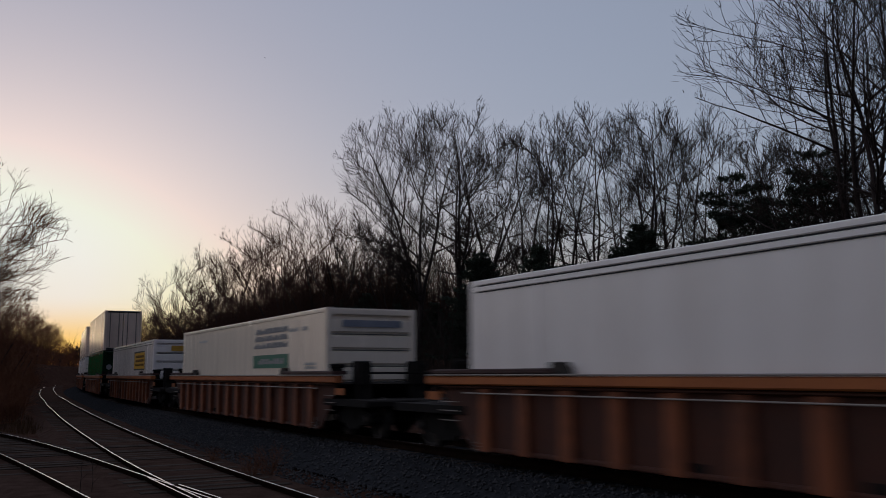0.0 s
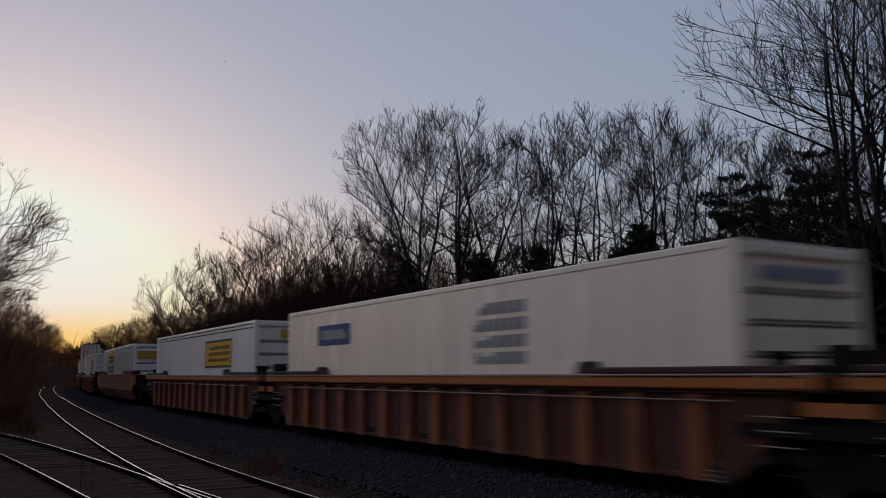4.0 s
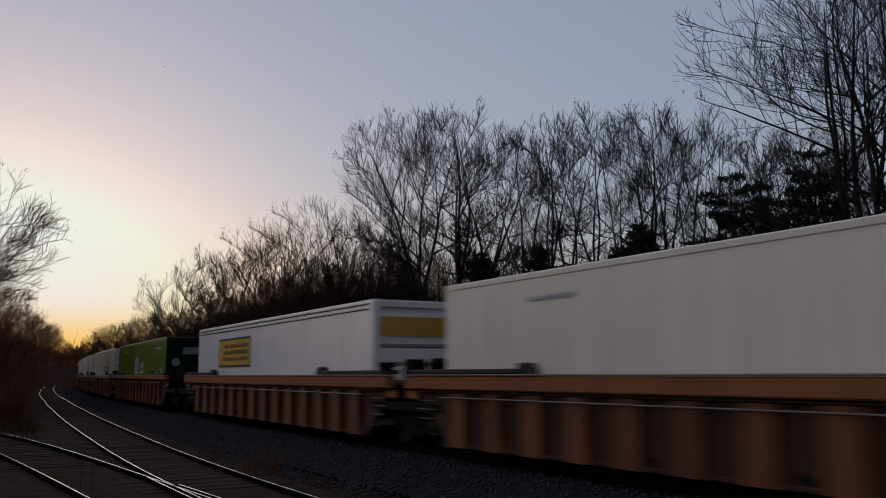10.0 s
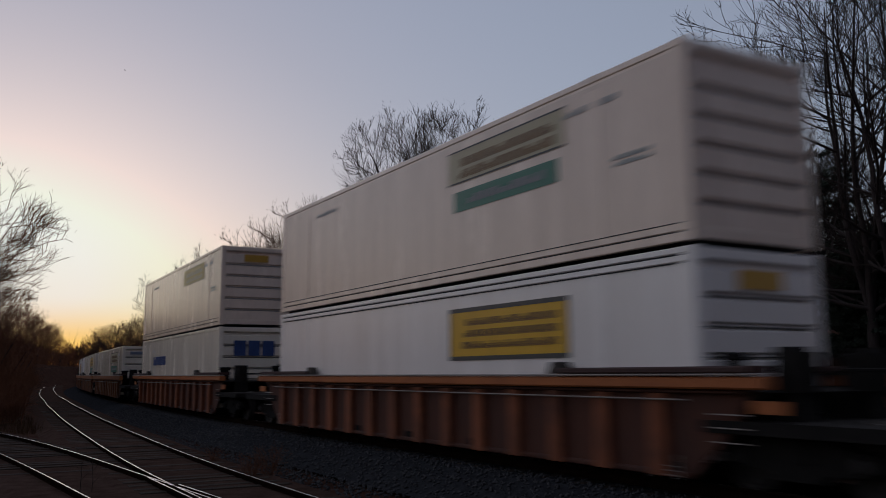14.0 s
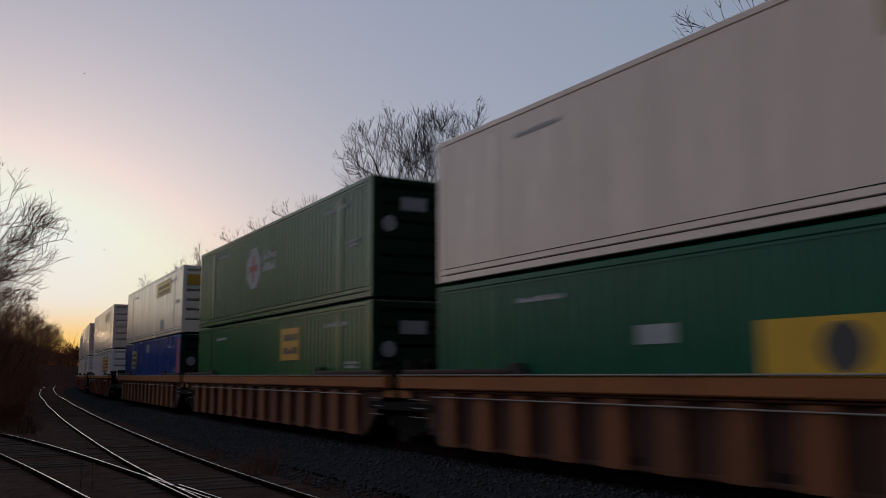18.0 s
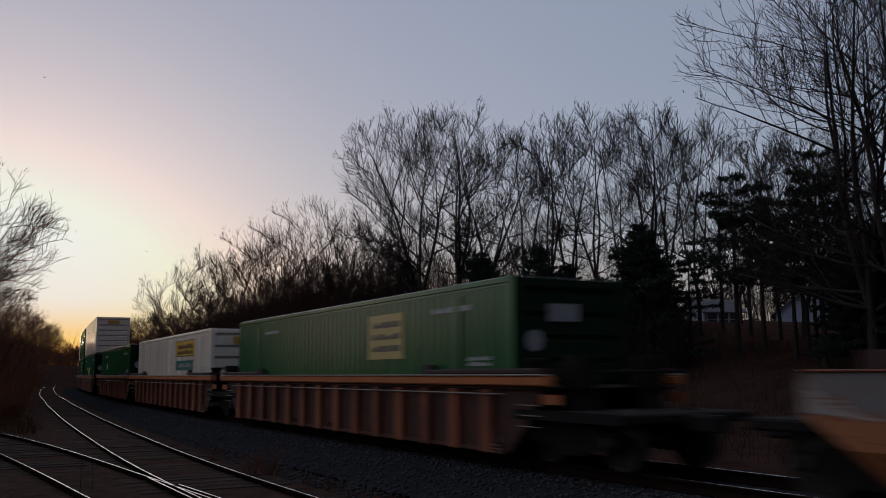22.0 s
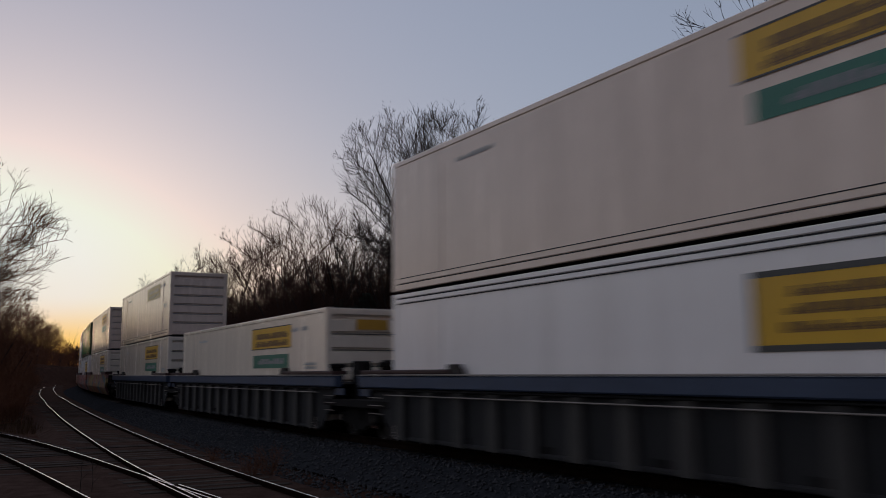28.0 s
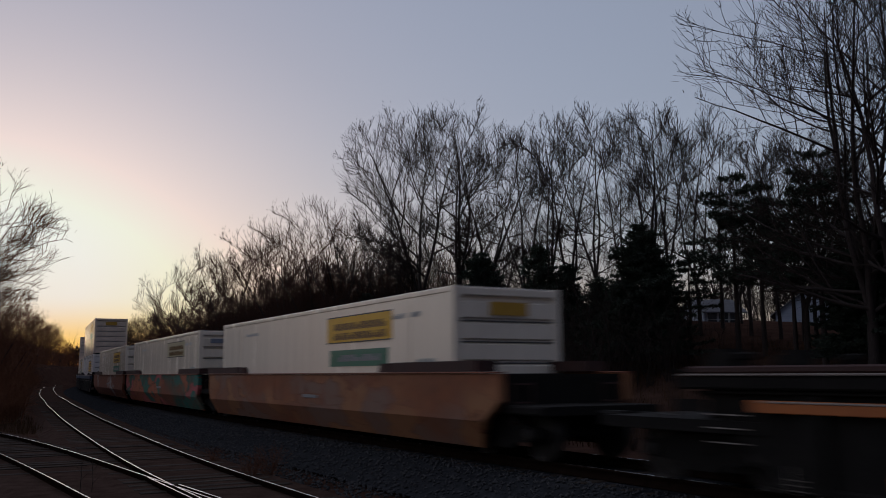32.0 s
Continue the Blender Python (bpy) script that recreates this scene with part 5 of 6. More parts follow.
def grow_tree(seed, high, base, wide, stems=3, limbs=9, twigs=6, lean=(0.0, 0.0), tip=0.0115, full=0.45, rise=0.16, open_angle=16.0):
    """A bare broadleaf tree: forked stems, limbs, branches and twigs that fill an uneven dome."""
    rng = np.random.default_rng(seed)
    lean = np.array([lean[0], lean[1], 0.0])
    phase = rng.uniform(0, 6.28, 3)

    def outside(p):
        q = p - lean * np.clip(p[:, 2:3] / high, 0, 1.2)
        a = np.arctan2(q[:, 1], q[:, 0])
        lump = 1 + 0.13 * np.sin(3 * a + phase[0]) + 0.09 * np.sin(5 * a + 0.9 * q[:, 2] + phase[1])
        return (np.hypot(q[:, 0], q[:, 1]) > lump * crown_reach(q[:, 2], high, base, wide, full)) | (q[:, 2] > high * (1 + 0.03 * np.sin(4 * a + phase[2])))

    rows = []

    def run(p, d, ln, r0, r1, k, wobble, up):
        """Grow many branches at once in k pieces each; gives their points and ways."""
        pts, ways = [p], [d]
        for i in range(k):
            d = d + rng.normal(0, wobble, d.shape)
            d[:, 2] += up
            d = d / np.linalg.norm(d, axis=1)[:, None]
            q = pts[-1] + d * (ln / k)[:, None]
            rows.append((pts[-1], q, r0 + (r1 - r0) * i / k, r0 + (r1 - r0) * (i + 1) / k))
            pts.append(q)
            ways.append(d)
        return np.stack(pts, 1), np.stack(ways, 1)

    def offshoots(pts, ways, ln, r0, r1, n, f0, f1, angle, spread):
        """n side shoots on each branch, turned away from it."""
        m, k = len(pts), pts.shape[1] - 1
        f = (f0 + (f1 - f0) * (np.arange(n)[None] + rng.uniform(0.1, 0.9, (m, n))) / n)
        at = np.clip(f * k, 0, k - 1e-3)
        i, w = at.astype(int), (at % 1)[..., None]
        who = np.arange(m)[:, None]
        p = pts[who, i] * (1 - w) + pts[who, i + 1] * w
        d = ways[who, np.minimum(i + 1, k)]
        ref = rng.normal(0, 1, d.shape)
        side = np.cross(d, ref)
        side /= np.maximum(np.linalg.norm(side, axis=2), 1e-6)[..., None]
        th = np.radians(angle + rng.uniform(-spread, spread, f.shape))[..., None]
        e = d * np.cos(th) + side * np.sin(th)
        r = r0[:, None] + (r1 - r0)[:, None] * f
        return p.reshape(-1, 3), e.reshape(-1, 3), f.ravel(), np.repeat(ln, n), r.ravel()

    def fit(p, d, ln):
        for _ in range(7):
            ln = np.where(outside(p + d * ln[:, None]), ln * 0.8, ln)
        return ln

    # the trunk up to its fork
    foot, fork = np.array([[0, 0, -0.4]]), base * high * 0.95
    thick = high * (0.0125 if wide > 3.8 else 0.0088)
    up0 = unit(np.array([lean[0] * 0.4, lean[1] * 0.4, high]))[None]
    pts, ways = run(foot, up0, np.array([fork + 0.4]), np.array([thick * 1.15]), np.array([thick * 0.9]), 6, 0.022, 0.0)
    # stems
    a = rng.uniform(0, 6.28) + np.arange(stems) * 6.283 / stems
    th = np.radians(open_angle * rng.uniform(0.6, 1.3, stems))
    d = np.stack([np.cos(a) * np.sin(th), np.sin(a) * np.sin(th), np.cos(th)], 1) + lean[None] / high * 0.6
    p = np.repeat(pts[:, -1], stems, 0)
    ln = fit(p, d, np.full(stems, (high - fork) * 1.02))
    r = np.full(stems, thick * (0.9 if stems == 1 else 0.66))
    pts, ways = run(p, d, ln, r, r * 0.16, 12, 0.045, 0.012)
    # limbs, the lower ones wider
    p, d, f, pl, pr = offshoots(pts, ways, ln, r, r * 0.16, limbs, 0.0, 0.97, 56, 14)
    d[:, 2] = np.abs(d[:, 2]) * (0.35 + 0.75 * f) + 0.05
    d /= np.linalg.norm(d, axis=1)[:, None]
    ln = fit(p, d, rng.uniform(0.75, 1.0, len(p)) * wide * 1.5)
    keep = ln > 0.5
    p, d, ln, r = p[keep], d[keep], ln[keep], np.maximum(pr[keep] * 0.66, tip * 2)
    pts, ways = run(p, d, ln, r, np.maximum(r * 0.25, tip), 8, 0.07, 0.04)
    coarse = len(rows)
    for level, (n, angle, share, k, wob, least) in enumerate(((6, 50, 0.62, 5, 0.075, 0.9), (5, 50, 0.66, 4, 0.085, 0.6), (twigs, 46, 0.66, 3, 0.09, 0.4))):
        p, d, f, pl, pr = offshoots(pts, ways, ln, r, np.maximum(r * 0.25, tip * 0.8), n, 0.12, 1.0, angle, 12)
        away = p - np.array([[lean[0] * 0.3, lean[1] * 0.3, base * high]])
        d += 0.42 * away / np.linalg.norm(away, axis=1)[:, None]
        d[:, 2] += rise
        d /= np.linalg.norm(d, axis=1)[:, None]
        ln = pl * share * (1.15 - 0.55 * f) * rng.uniform(0.65, 1.2, len(p))
        ln = np.clip(fit(p, d, ln), least, 3.5)
        r = np.maximum(pr * 0.62, tip * (1.3, 1.0, 0.8)[level])
        pts, ways = run(p, d, ln, r, np.maximum(r * 0.3, tip * (0.8, 0.6, 0.35)[level]), k, wob, 0.03)
    p0, p1, r0, r1 = (np.concatenate([q[i] for q in rows]) for i in range(4))
    # the dome's ragged edge
    old = sum(len(q[0]) for q in rows[:coarse])
    keep = ~outside(p1 * rng.uniform(0.96, 1.05, (len(p1), 1)))
    keep[:old] = ~outside(p1[:old] * 1.01)
    p0, p1, r0, r1 = p0[keep], p1[keep], r0[keep], r1[keep]
    big = r1 > 0.03
    return [tubes(p0[big], p1[big], r0[big], r1[big], 6)], [tubes(p0[~big], p1[~big], r0[~big], r1[~big], 3)]


def pieces(rows, sides):
    p0, p1 = np.array([r[0] for r in rows]), np.array([r[1] for r in rows])
    return tubes(p0, p1, np.array([r[2] for r in rows]), np.array([r[3] for r in rows]), sides)


def make_tree(k, label, twig):
    wood, fine = grow_tree(100 + k, *KINDS[k])
    ob = thing("bare_tree", label, "tree", "bare trees along the line")
    for nm, ch, mat in (("trunk", wood, "bark"), ("crown", fine, twig)):
        c = new(nm, quick_mesh(nm, ch, M[mat]))
        c.parent = ob
    return ob


# height, where the crown begins, its reach, stems, limbs, twigs, lean, twig thickness, where it is widest, upward turn, opening
KINDS = [(15.0, 0.22, 5.4, 3, 10, 5, (-0.4, 0.0), 0.0120, 0.50, 0.10, 13), (15.0, 0.22, 4.8, 3, 8, 4, (0.3, 0.0), 0.0120, 0.52, 0.12, 13), (12.0, 0.20, 4.1, 3, 6, 3, (0.0, 0.0), 0.0125, 0.5, 0.10, 18),
         (13.0, 0.26, 2.9, 3, 5, 3, (0.5, 0.3), 0.0125, 0.6, 0.14, 12), (13.0, 0.22, 3.5, 3, 5, 3, (-0.8, 0.2), 0.0125, 0.6, 0.14, 15), (9.0, 0.18, 3.6, 4, 4, 3, (0.0, 0.0), 0.0125, 0.5, 0.10, 22),
         (20.0, 0.14, 8.4, 4, 9, 3, (-1.7, 0.0), 0.0135, 0.5, 0.05, 13), (18.0, 0.22, 5.0, 3, 7, 3, (0.3, 0.0), 0.0130, 0.5, 0.08, 12), (9.0, 0.10, 4.0, 3, 8, 4, (1.0, 0.0), 0.0100, 0.5, 0.04, 20),
         (11.0, 0.14, 4.0, 4, 6, 3, (-2.6, 0.0), 0.0115, 0.6, 0.18, 20)]
MODELS = {}


def plant(rows, label, twig="twig", swing=None):
    """Rows of x, y, height of the top over the rails, and kind."""
    for i, (x, y, top, k) in enumerate(rows):
        z = ground_at(x, y)
        turn = (i * 137.5 + k * 40) % 360 if swing is None else swing * (i % 3 - 1)
        size = (top - z) / (KINDS[k][0] * 1.04)
        here = pose(x, y, z - 0.05, 0, 0, turn)
        if (k, twig) not in MODELS:
            MODELS[k, twig] = make_tree(k, label, twig)
            MODELS[k, twig].matrix_basis = here @ Matrix.Scale(size, 4)
        else:
            copy_thing(MODELS[k, twig], here @ Matrix.Scale(size / MODELS[k, twig].scale.x, 4))["label"] = label


plant([(-1.7, 60, 21.1, 0), (1.0, 62, 22.2, 1), (3.3, 63, 20.6, 2), (-4.0, 64, 15.0, 5)], "tall bare broadleaf tree with a broad domed crown of twigs", swing=9)
plant([(5.4, 57, 19.7, 4), (7.2, 58, 19.8, 3), (8.5, 56, 20.1, 4), (9.7, 55, 19.9, 3), (11.5, 55, 19.0, 4), (12.8, 54, 19.4, 1), (14.6, 56, 19.9, 3), (15.6, 53, 19.3, 4), (17.6, 55, 18.5, 3), (18.3, 52, 17.6, 3), (19.3, 50, 16.8, 4), (19.8, 48, 15.5, 3), (21.2, 62, 16.2, 5), (4.5, 64, 15.4, 5)], "slender bare tree on the far bank")
plant([(17.6, 36, 21.0, 6), (17.6, 34, 19.9, 7), (20.2, 37, 20.2, 6), (18.8, 44, 14.8, 3), (21.1, 41, 16.3, 2), (21.7, 46, 14.0, 5), (17.9, 43, 14.9, 2), (26, 30, 20, 6), (32, 22, 19, 7), (40, 12, 19, 6)], "large spreading bare tree with heavy limbs", swing=12)
plant([(-7.8, 70, 16.6, 9), (-10.2, 72, 15.4, 9), (-13.3, 75, 14.8, 9), (-6.6, 70, 14.3, 5), (-16.5, 80, 14.2, 5), (-23.2, 92, 16.7, 2), (-26.6, 96, 15.3, 5), (-20.4, 88, 13.7, 5), (-11.7, 76, 12.4, 5), (-28.6, 100, 12.6, 5), (-35.2, 112, 15.8, 2), (-39.0, 118, 11.1, 5), (-33.0, 112, 10.6, 5), (-15.2, 82, 11.6, 5), (-9.7, 76, 11.7, 5), (-4.8, 70, 12.0, 5)], "bare tree in the row along the curve", "russet_twig", swing=14)
plant([(-99.0, 250, 14.5, 5), (-93.0, 240, 15.5, 5), (-87.8, 232, 15.6, 5), (-82.8, 225, 15.7, 5), (-75.2, 210, 15.4, 5), (-69.3, 200, 15.3, 5), (-60.5, 180, 14.3, 5), (-53.6, 165, 13.7, 5), (-46.6, 150, 12.2, 5), (-41.7, 140, 11.7, 5), (-74.3, 200, 12.5, 5), (-63.4, 180, 12.0, 5), (-86.0, 220, 12.2, 5)], "low bare tree in the far hedge along the curve", "russet_twig")
plant([(-27.7, 46, 14.3, 8), (-27.7, 47, 12.3, 8), (-27.5, 48, 10.6, 8), (-27.8, 50, 9.3, 8), (-28.6, 54, 8.4, 8), (-30.7, 60, 7.5, 8), (-29.0, 58, 6.1, 8), (-34.6, 70, 7.6, 8), (-26.4, 50, 6.7, 8), (-26.7, 52, 5.9, 8), (-26.6, 49, 7.6, 8), (-32.3, 66, 6.1, 8), (-71.7, 150, 13.0, 5), (-88.0, 190, 14.1, 5), (-95.2, 210, 14.0, 5), (-102.3, 230, 13.4, 5), (-113.6, 260, 13.0, 5), (-75.3, 160, 12.1, 5), (-124.3, 290, 11.7, 5)], "bare tree on the knoll with russet twigs", "red_twig", swing=15)


def make_conifer(seed, high, label, bare):
    """A pine: a straight trunk, whorls of limbs and tufts of needles."""
    rng = np.random.default_rng(seed)
    ob = thing("pine_tree", label, "tree", "evergreens on the far bank")
    limbs, blades = [], []
    for i in range(6):
        a, b = high * i / 6, high * (i + 1) / 6
        limbs.append((np.array([0, 0, a - 0.3 * (i == 0)]), np.array([0, 0, b]), high * 0.016 * (1 - i / 6.3), high * 0.016 * (1 - (i + 1) / 6.3)))
    z = high * bare
    while z < high * 0.985:
        f = z / high
        reach = high * 0.40 * (1 - f) ** 0.6 * rng.uniform(0.65, 1.15) + 0.2
        for j in range(rng.integers(7, 11) if bare < 0.3 else rng.integers(3, 5)):
            a = rng.uniform(0, 2 * math.pi)
            ln = reach * rng.uniform(0.6, 1.2)
            d = unit(np.array([math.cos(a), math.sin(a), rng.uniform(-0.05, 0.28)]))
            across = unit(np.array([-d[1], d[0], 0.0]))
            p = np.array([0, 0, z + rng.uniform(-0.08, 0.08)])
            limbs.append((p, p + d * ln, 0.03 * (1 - f) + 0.008, 0.006))
            for t in np.arange(0.15, 1.02, 0.15 / max(ln, 0.4)):
                spread = 0.34 * ln * (1.1 - t) * (t > 0.2)
                for sgn in (-1, 1, 0):
                    c = p + d * ln * t + across * sgn * spread * rng.uniform(0.5, 1.1) + np.array([0, 0, rng.normal(0.02, 0.05)])
                    for k in range(8):
                        nd = unit(d * 0.7 + across * sgn * 0.6 + rng.normal(0, 0.55, 3) + np.array([0, 0, 0.22]))
                        blades.append((c, c + nd * rng.uniform(0.14, 0.30), unit(np.cross(nd, rng.normal(0, 1, 3))) * rng.uniform(0.022, 0.040)))
        z += high * (rng.uniform(0.028, 0.05) if bare < 0.3 else rng.uniform(0.045, 0.075))
    c = new("trunk", quick_mesh("trunk", [pieces(limbs, 5)], M["bark"]))
    c.parent = ob
    a, b, w = (np.array([r[i] for r in blades]) for i in range(3))
    v = np.stack([a - w * 0.3, a + w * 0.3, (a + b) / 2 + w, b, (a + b) / 2 - w], 1).reshape(-1, 3)
    f = (np.arange(len(a))[:, None] * 5 + np.arange(5)[None])
    c = new("crown", quick_mesh("crown", [(v, f)], M["needle"]))
    c.parent = ob
    return ob


PINES = {}
for i, (x, y, top) in enumerate([(2.2, 52.0, 8.7), (5.6, 50.0, 8.8), (7.4, 52.0, 8.0), (10.5, 46.0, 10.9), (11.8, 47.0, 8.8), (15.5, 46.0, 12.5), (16.5, 45.0, 10.6), (17.4, 40.0, 11.1), (17.8, 38.0, 9.9), (18.6, 37.0, 9.1), (20.6, 38.0, 10.4), (-3.2, 62.0, 8.7), (-5.6, 64.0, 8.4), (-7.9, 68.0, 8.4), (-0.6, 60.0, 8.5), (9.0, 50.0, 7.9), (13.6, 48.0, 8.3), (9.7, 47.0, 9.2), (3.3, 53.0, 7.8), (17.3, 43.0, 9.5), (1.3, 56.0, 8.0), (4.6, 52.0, 7.5), (20.2, 42.0, 8.6),
                                 (24, 33, 11), (29, 27, 12)]):
    z = ground_at(x, y)
    m = pose(x, y, z - 0.05, 0, 0, i * 77) @ Matrix.Scale((top - z) / 9.0, 4)
    # those before the houses are bare of limbs below
    k = 3 if 0.27 < x / y < 0.45 else i % 3
    if k in PINES:
        copy_thing(PINES[k], m)
    else:
        PINES[k] = make_conifer(40 + k, 9.0, "dark evergreen pine among bare trees", 0.40 if k == 3 else 0.14)
        PINES[k].matrix_basis = m


def make_shrub(seed, high, label, mat):
    """Many thin stems from one root, each with shoots."""
    rng = np.random.default_rng(seed)
    rows = []
    for j in range(16):
        a = rng.uniform(0, 2 * math.pi)
        d = unit(np.array([math.cos(a) * 0.5, math.sin(a) * 0.5, 1.0]) + rng.normal(0, 0.1, 3))
        p, r = np.array([math.cos(a), math.sin(a), 0.0]) * 0.2 + np.array([0, 0, -0.1]), 0.022
        for i in range(5):
            d = unit(d + rng.normal(0, 0.16, 3))
            q = p + d * high / 5 * rng.uniform(0.7, 1.05)
            rows.append((p, q, r, r * 0.75))
            for k in range(5):
                e = unit(d + rng.normal(0, 0.55, 3))
                t = q + e * high * rng.uniform(0.10, 0.24)
                rows.append((q, t, r * 0.5, 0.004))
                for kk in range(3):
                    rows.append((t - e * 0.1, t + unit(e + rng.normal(0, 0.6, 3)) * high * rng.uniform(0.04, 0.11), 0.005, 0.003))
            p, r = q, r * 0.75
    ob = thing("shrub", label, "shrub", "brush beside the line")
    c = new("branchwork", quick_mesh("branchwork", [pieces(rows, 3)], M[mat]))
    c.parent = ob
    return ob


def brush():
    rng = np.random.default_rng(12)
    models = [make_shrub(60 + i, 3.0, "leafless dark shrub on the bank", "twig") for i in range(3)] + [make_shrub(70 + i, 2.2, "leafless russet shrub beside the siding", "red_twig") for i in range(2)]
    spots = []
    for s in np.arange(-10, 130, 3.0):
        for off in (-8.0, -12.5, -18):
            size = rng.uniform(0.6, 1.25) if s > 30 else rng.uniform(0.35, 0.6)
            spots.append((s + rng.uniform(-1.5, 1.5), off + rng.uniform(-1.5, 1.5), rng.integers(0, 3), size))
    for s in np.arange(38, 120, 1.7):
        for off in (7.8, 9.6):
            if s > 44 or off < 9:
                spots.append((s + rng.uniform(-0.8, 0.8), off + rng.uniform(-0.7, 0.7), 3 + rng.integers(0, 2), rng.uniform(0.5, 1.15)))
    used = set()
    for s, off, k, size in spots:
        x, y, _ = on_line(s, off)
        if 0.285 < x / max(y, 1) < 0.44:
            size *= 0.3
        m = pose(x, y, ground_at(x, y) - 0.05, 0, 0, rng.uniform(0, 360)) @ Matrix.Scale(float(size), 4)
        if int(k) in used:
            copy_thing(models[int(k)], m)
        else:
            models[int(k)].matrix_basis = m
            used.add(int(k))


brush()


def thicket(label, s0, s1, o0, o1, n, lo, hi, mat, seed):
    """Dense leafless undergrowth, too fine to count."""
    rng = np.random.default_rng(seed)
    x, y, z = bank_place(s0, s1, o0, o1)(rng, n)
    base = np.stack([x, y, z - 0.1], 1)
    h = rng.uniform(lo, hi, n)
    # kept low over the lawn before the houses
    h = np.where((x / y > 0.285) & (x / y < 0.44) & (y > 40) & (y < 90), np.minimum(h, 0.7), h)
    d = rng.normal(0, 0.22, (n, 3)) + np.array([0, 0, 1.0])
    mid = base + d * (h * 0.55)[:, None]
    d2 = d + rng.normal(0, 0.3, (n, 3))
    top = mid + d2 * (h * 0.45)[:, None]
    r = 0.006 + 0.006 * h
    chunks = [tubes(base, mid, r, r * 0.7, 3), tubes(mid, top, r * 0.7, r * 0.25, 3)]
    for j in range(6):
        f = rng.uniform(0.1, 0.95, n)[:, None]
        p = mid + (top - mid) * f if j % 2 else base + (mid - base) * (0.4 + 0.6 * f)
        e = d + rng.normal(0, 0.65, (n, 3))
        q = p + e * (h * rng.uniform(0.12, 0.3, n))[:, None]
        chunks.append(tubes(p, q, r * 0.4, r * 0.2, 3))
        for k in range(2):
            e2 = e + rng.normal(0, 0.6, (n, 3))
            chunks.append(tubes(p + (q - p) * 0.6, q + e2 * (h * rng.uniform(0.05, 0.13, n))[:, None], r * 0.25, r * 0.15, 3))
    tagged(new("undergrowth", quick_mesh("undergrowth", chunks, M[mat])), label, "undergrowth", kind="stuff")


def blades_of(n, place, high, wide, seed):
    rng = np.random.default_rng(seed)
    x, y, z = place(rng, n)
    base = np.stack([x, y, z], 1)
    a = rng.uniform(0, 2 * math.pi, n)
    side = np.stack([np.cos(a), np.sin(a), np.zeros(n)], 1) * (wide * rng.uniform(0.6, 1.4, n))[:, None]
    lean = np.stack([rng.normal(0, 0.3, n), rng.normal(0, 0.3, n), np.ones(n)], 1) * (high * rng.uniform(0.4, 1.2, n))[:, None]
    v = np.stack([base - side, base + side, base + lean], 1).reshape(-1, 3)
    return v, np.arange(3 * n).reshape(-1, 3)


def bank_place(s0, s1, o0, o1):
    def f(rng, n):
        s, off = rng.uniform(s0, s1, n), rng.uniform(o0, o1, n)
        th = np.interp(s, S_GRID, LINE_TH)
        x = np.interp(s, S_GRID, LINE_X) - np.cos(th) * off
        y = np.interp(s, S_GRID, LINE_Y) - np.sin(th) * off
        return x, y, ground_z(x, y) - 0.03
    return f


thicket("dense leafless undergrowth under the tree row", 30, 170, -32, -12, 6500, 1.0, 4.2, "twig", 31)
thicket("tall leafless saplings along the curve", 56, 165, -24, -9, 4200, 2.6, 5.8, "russet_twig", 33)
thicket("dense leafless undergrowth on the knoll", 40, 150, 7.0, 14, 5200, 0.5, 2.2, "red_twig", 32)
thicket("leafless brush on the outside of the curve", 120, 200, 12, 34, 2600, 1.5, 4.5, "red_twig", 34)
thicket("leafless brush on the outside of the far curve", 200, 340, 19, 60, 2600, 2.5, 6.5, "red_twig", 35)
thicket("low leafless brush behind the siding", 100, 165, 9, 16, 2200, 1.0, 3.0, "red_twig", 36)
thicket("leafless brush behind the far siding", 160, 235, 13, 24, 1800, 1.2, 4.0, "red_twig", 37)
thicket("leafless thicket behind the houses", 5, 75, -95, -62, 2600, 4.0, 9.0, "twig", 38)
tagged(new("dry_grass", quick_mesh("dry_grass", [blades_of(26000, bank_place(-25, 60, -30, -6.5), 0.55, 0.012, 3)], M["dry_grass"])), "dry brown grass on the far bank", "grass", kind="stuff")
tagged(new("dry_grass", quick_mesh("dry_grass", [blades_of(14000, bank_place(34, 110, 6.6, 12.5), 0.5, 0.012, 4)], M["dry_grass"])), "dry brown grass on the knoll beside the siding", "grass", kind="stuff")
tagged(new("weeds", quick_mesh("weeds", [blades_of(5000, bank_place(4, 34, 7.2, 12.5), 0.22, 0.008, 5)], M["dry_grass"])), "sparse dry weeds round the diverging track", "weeds", kind="stuff")

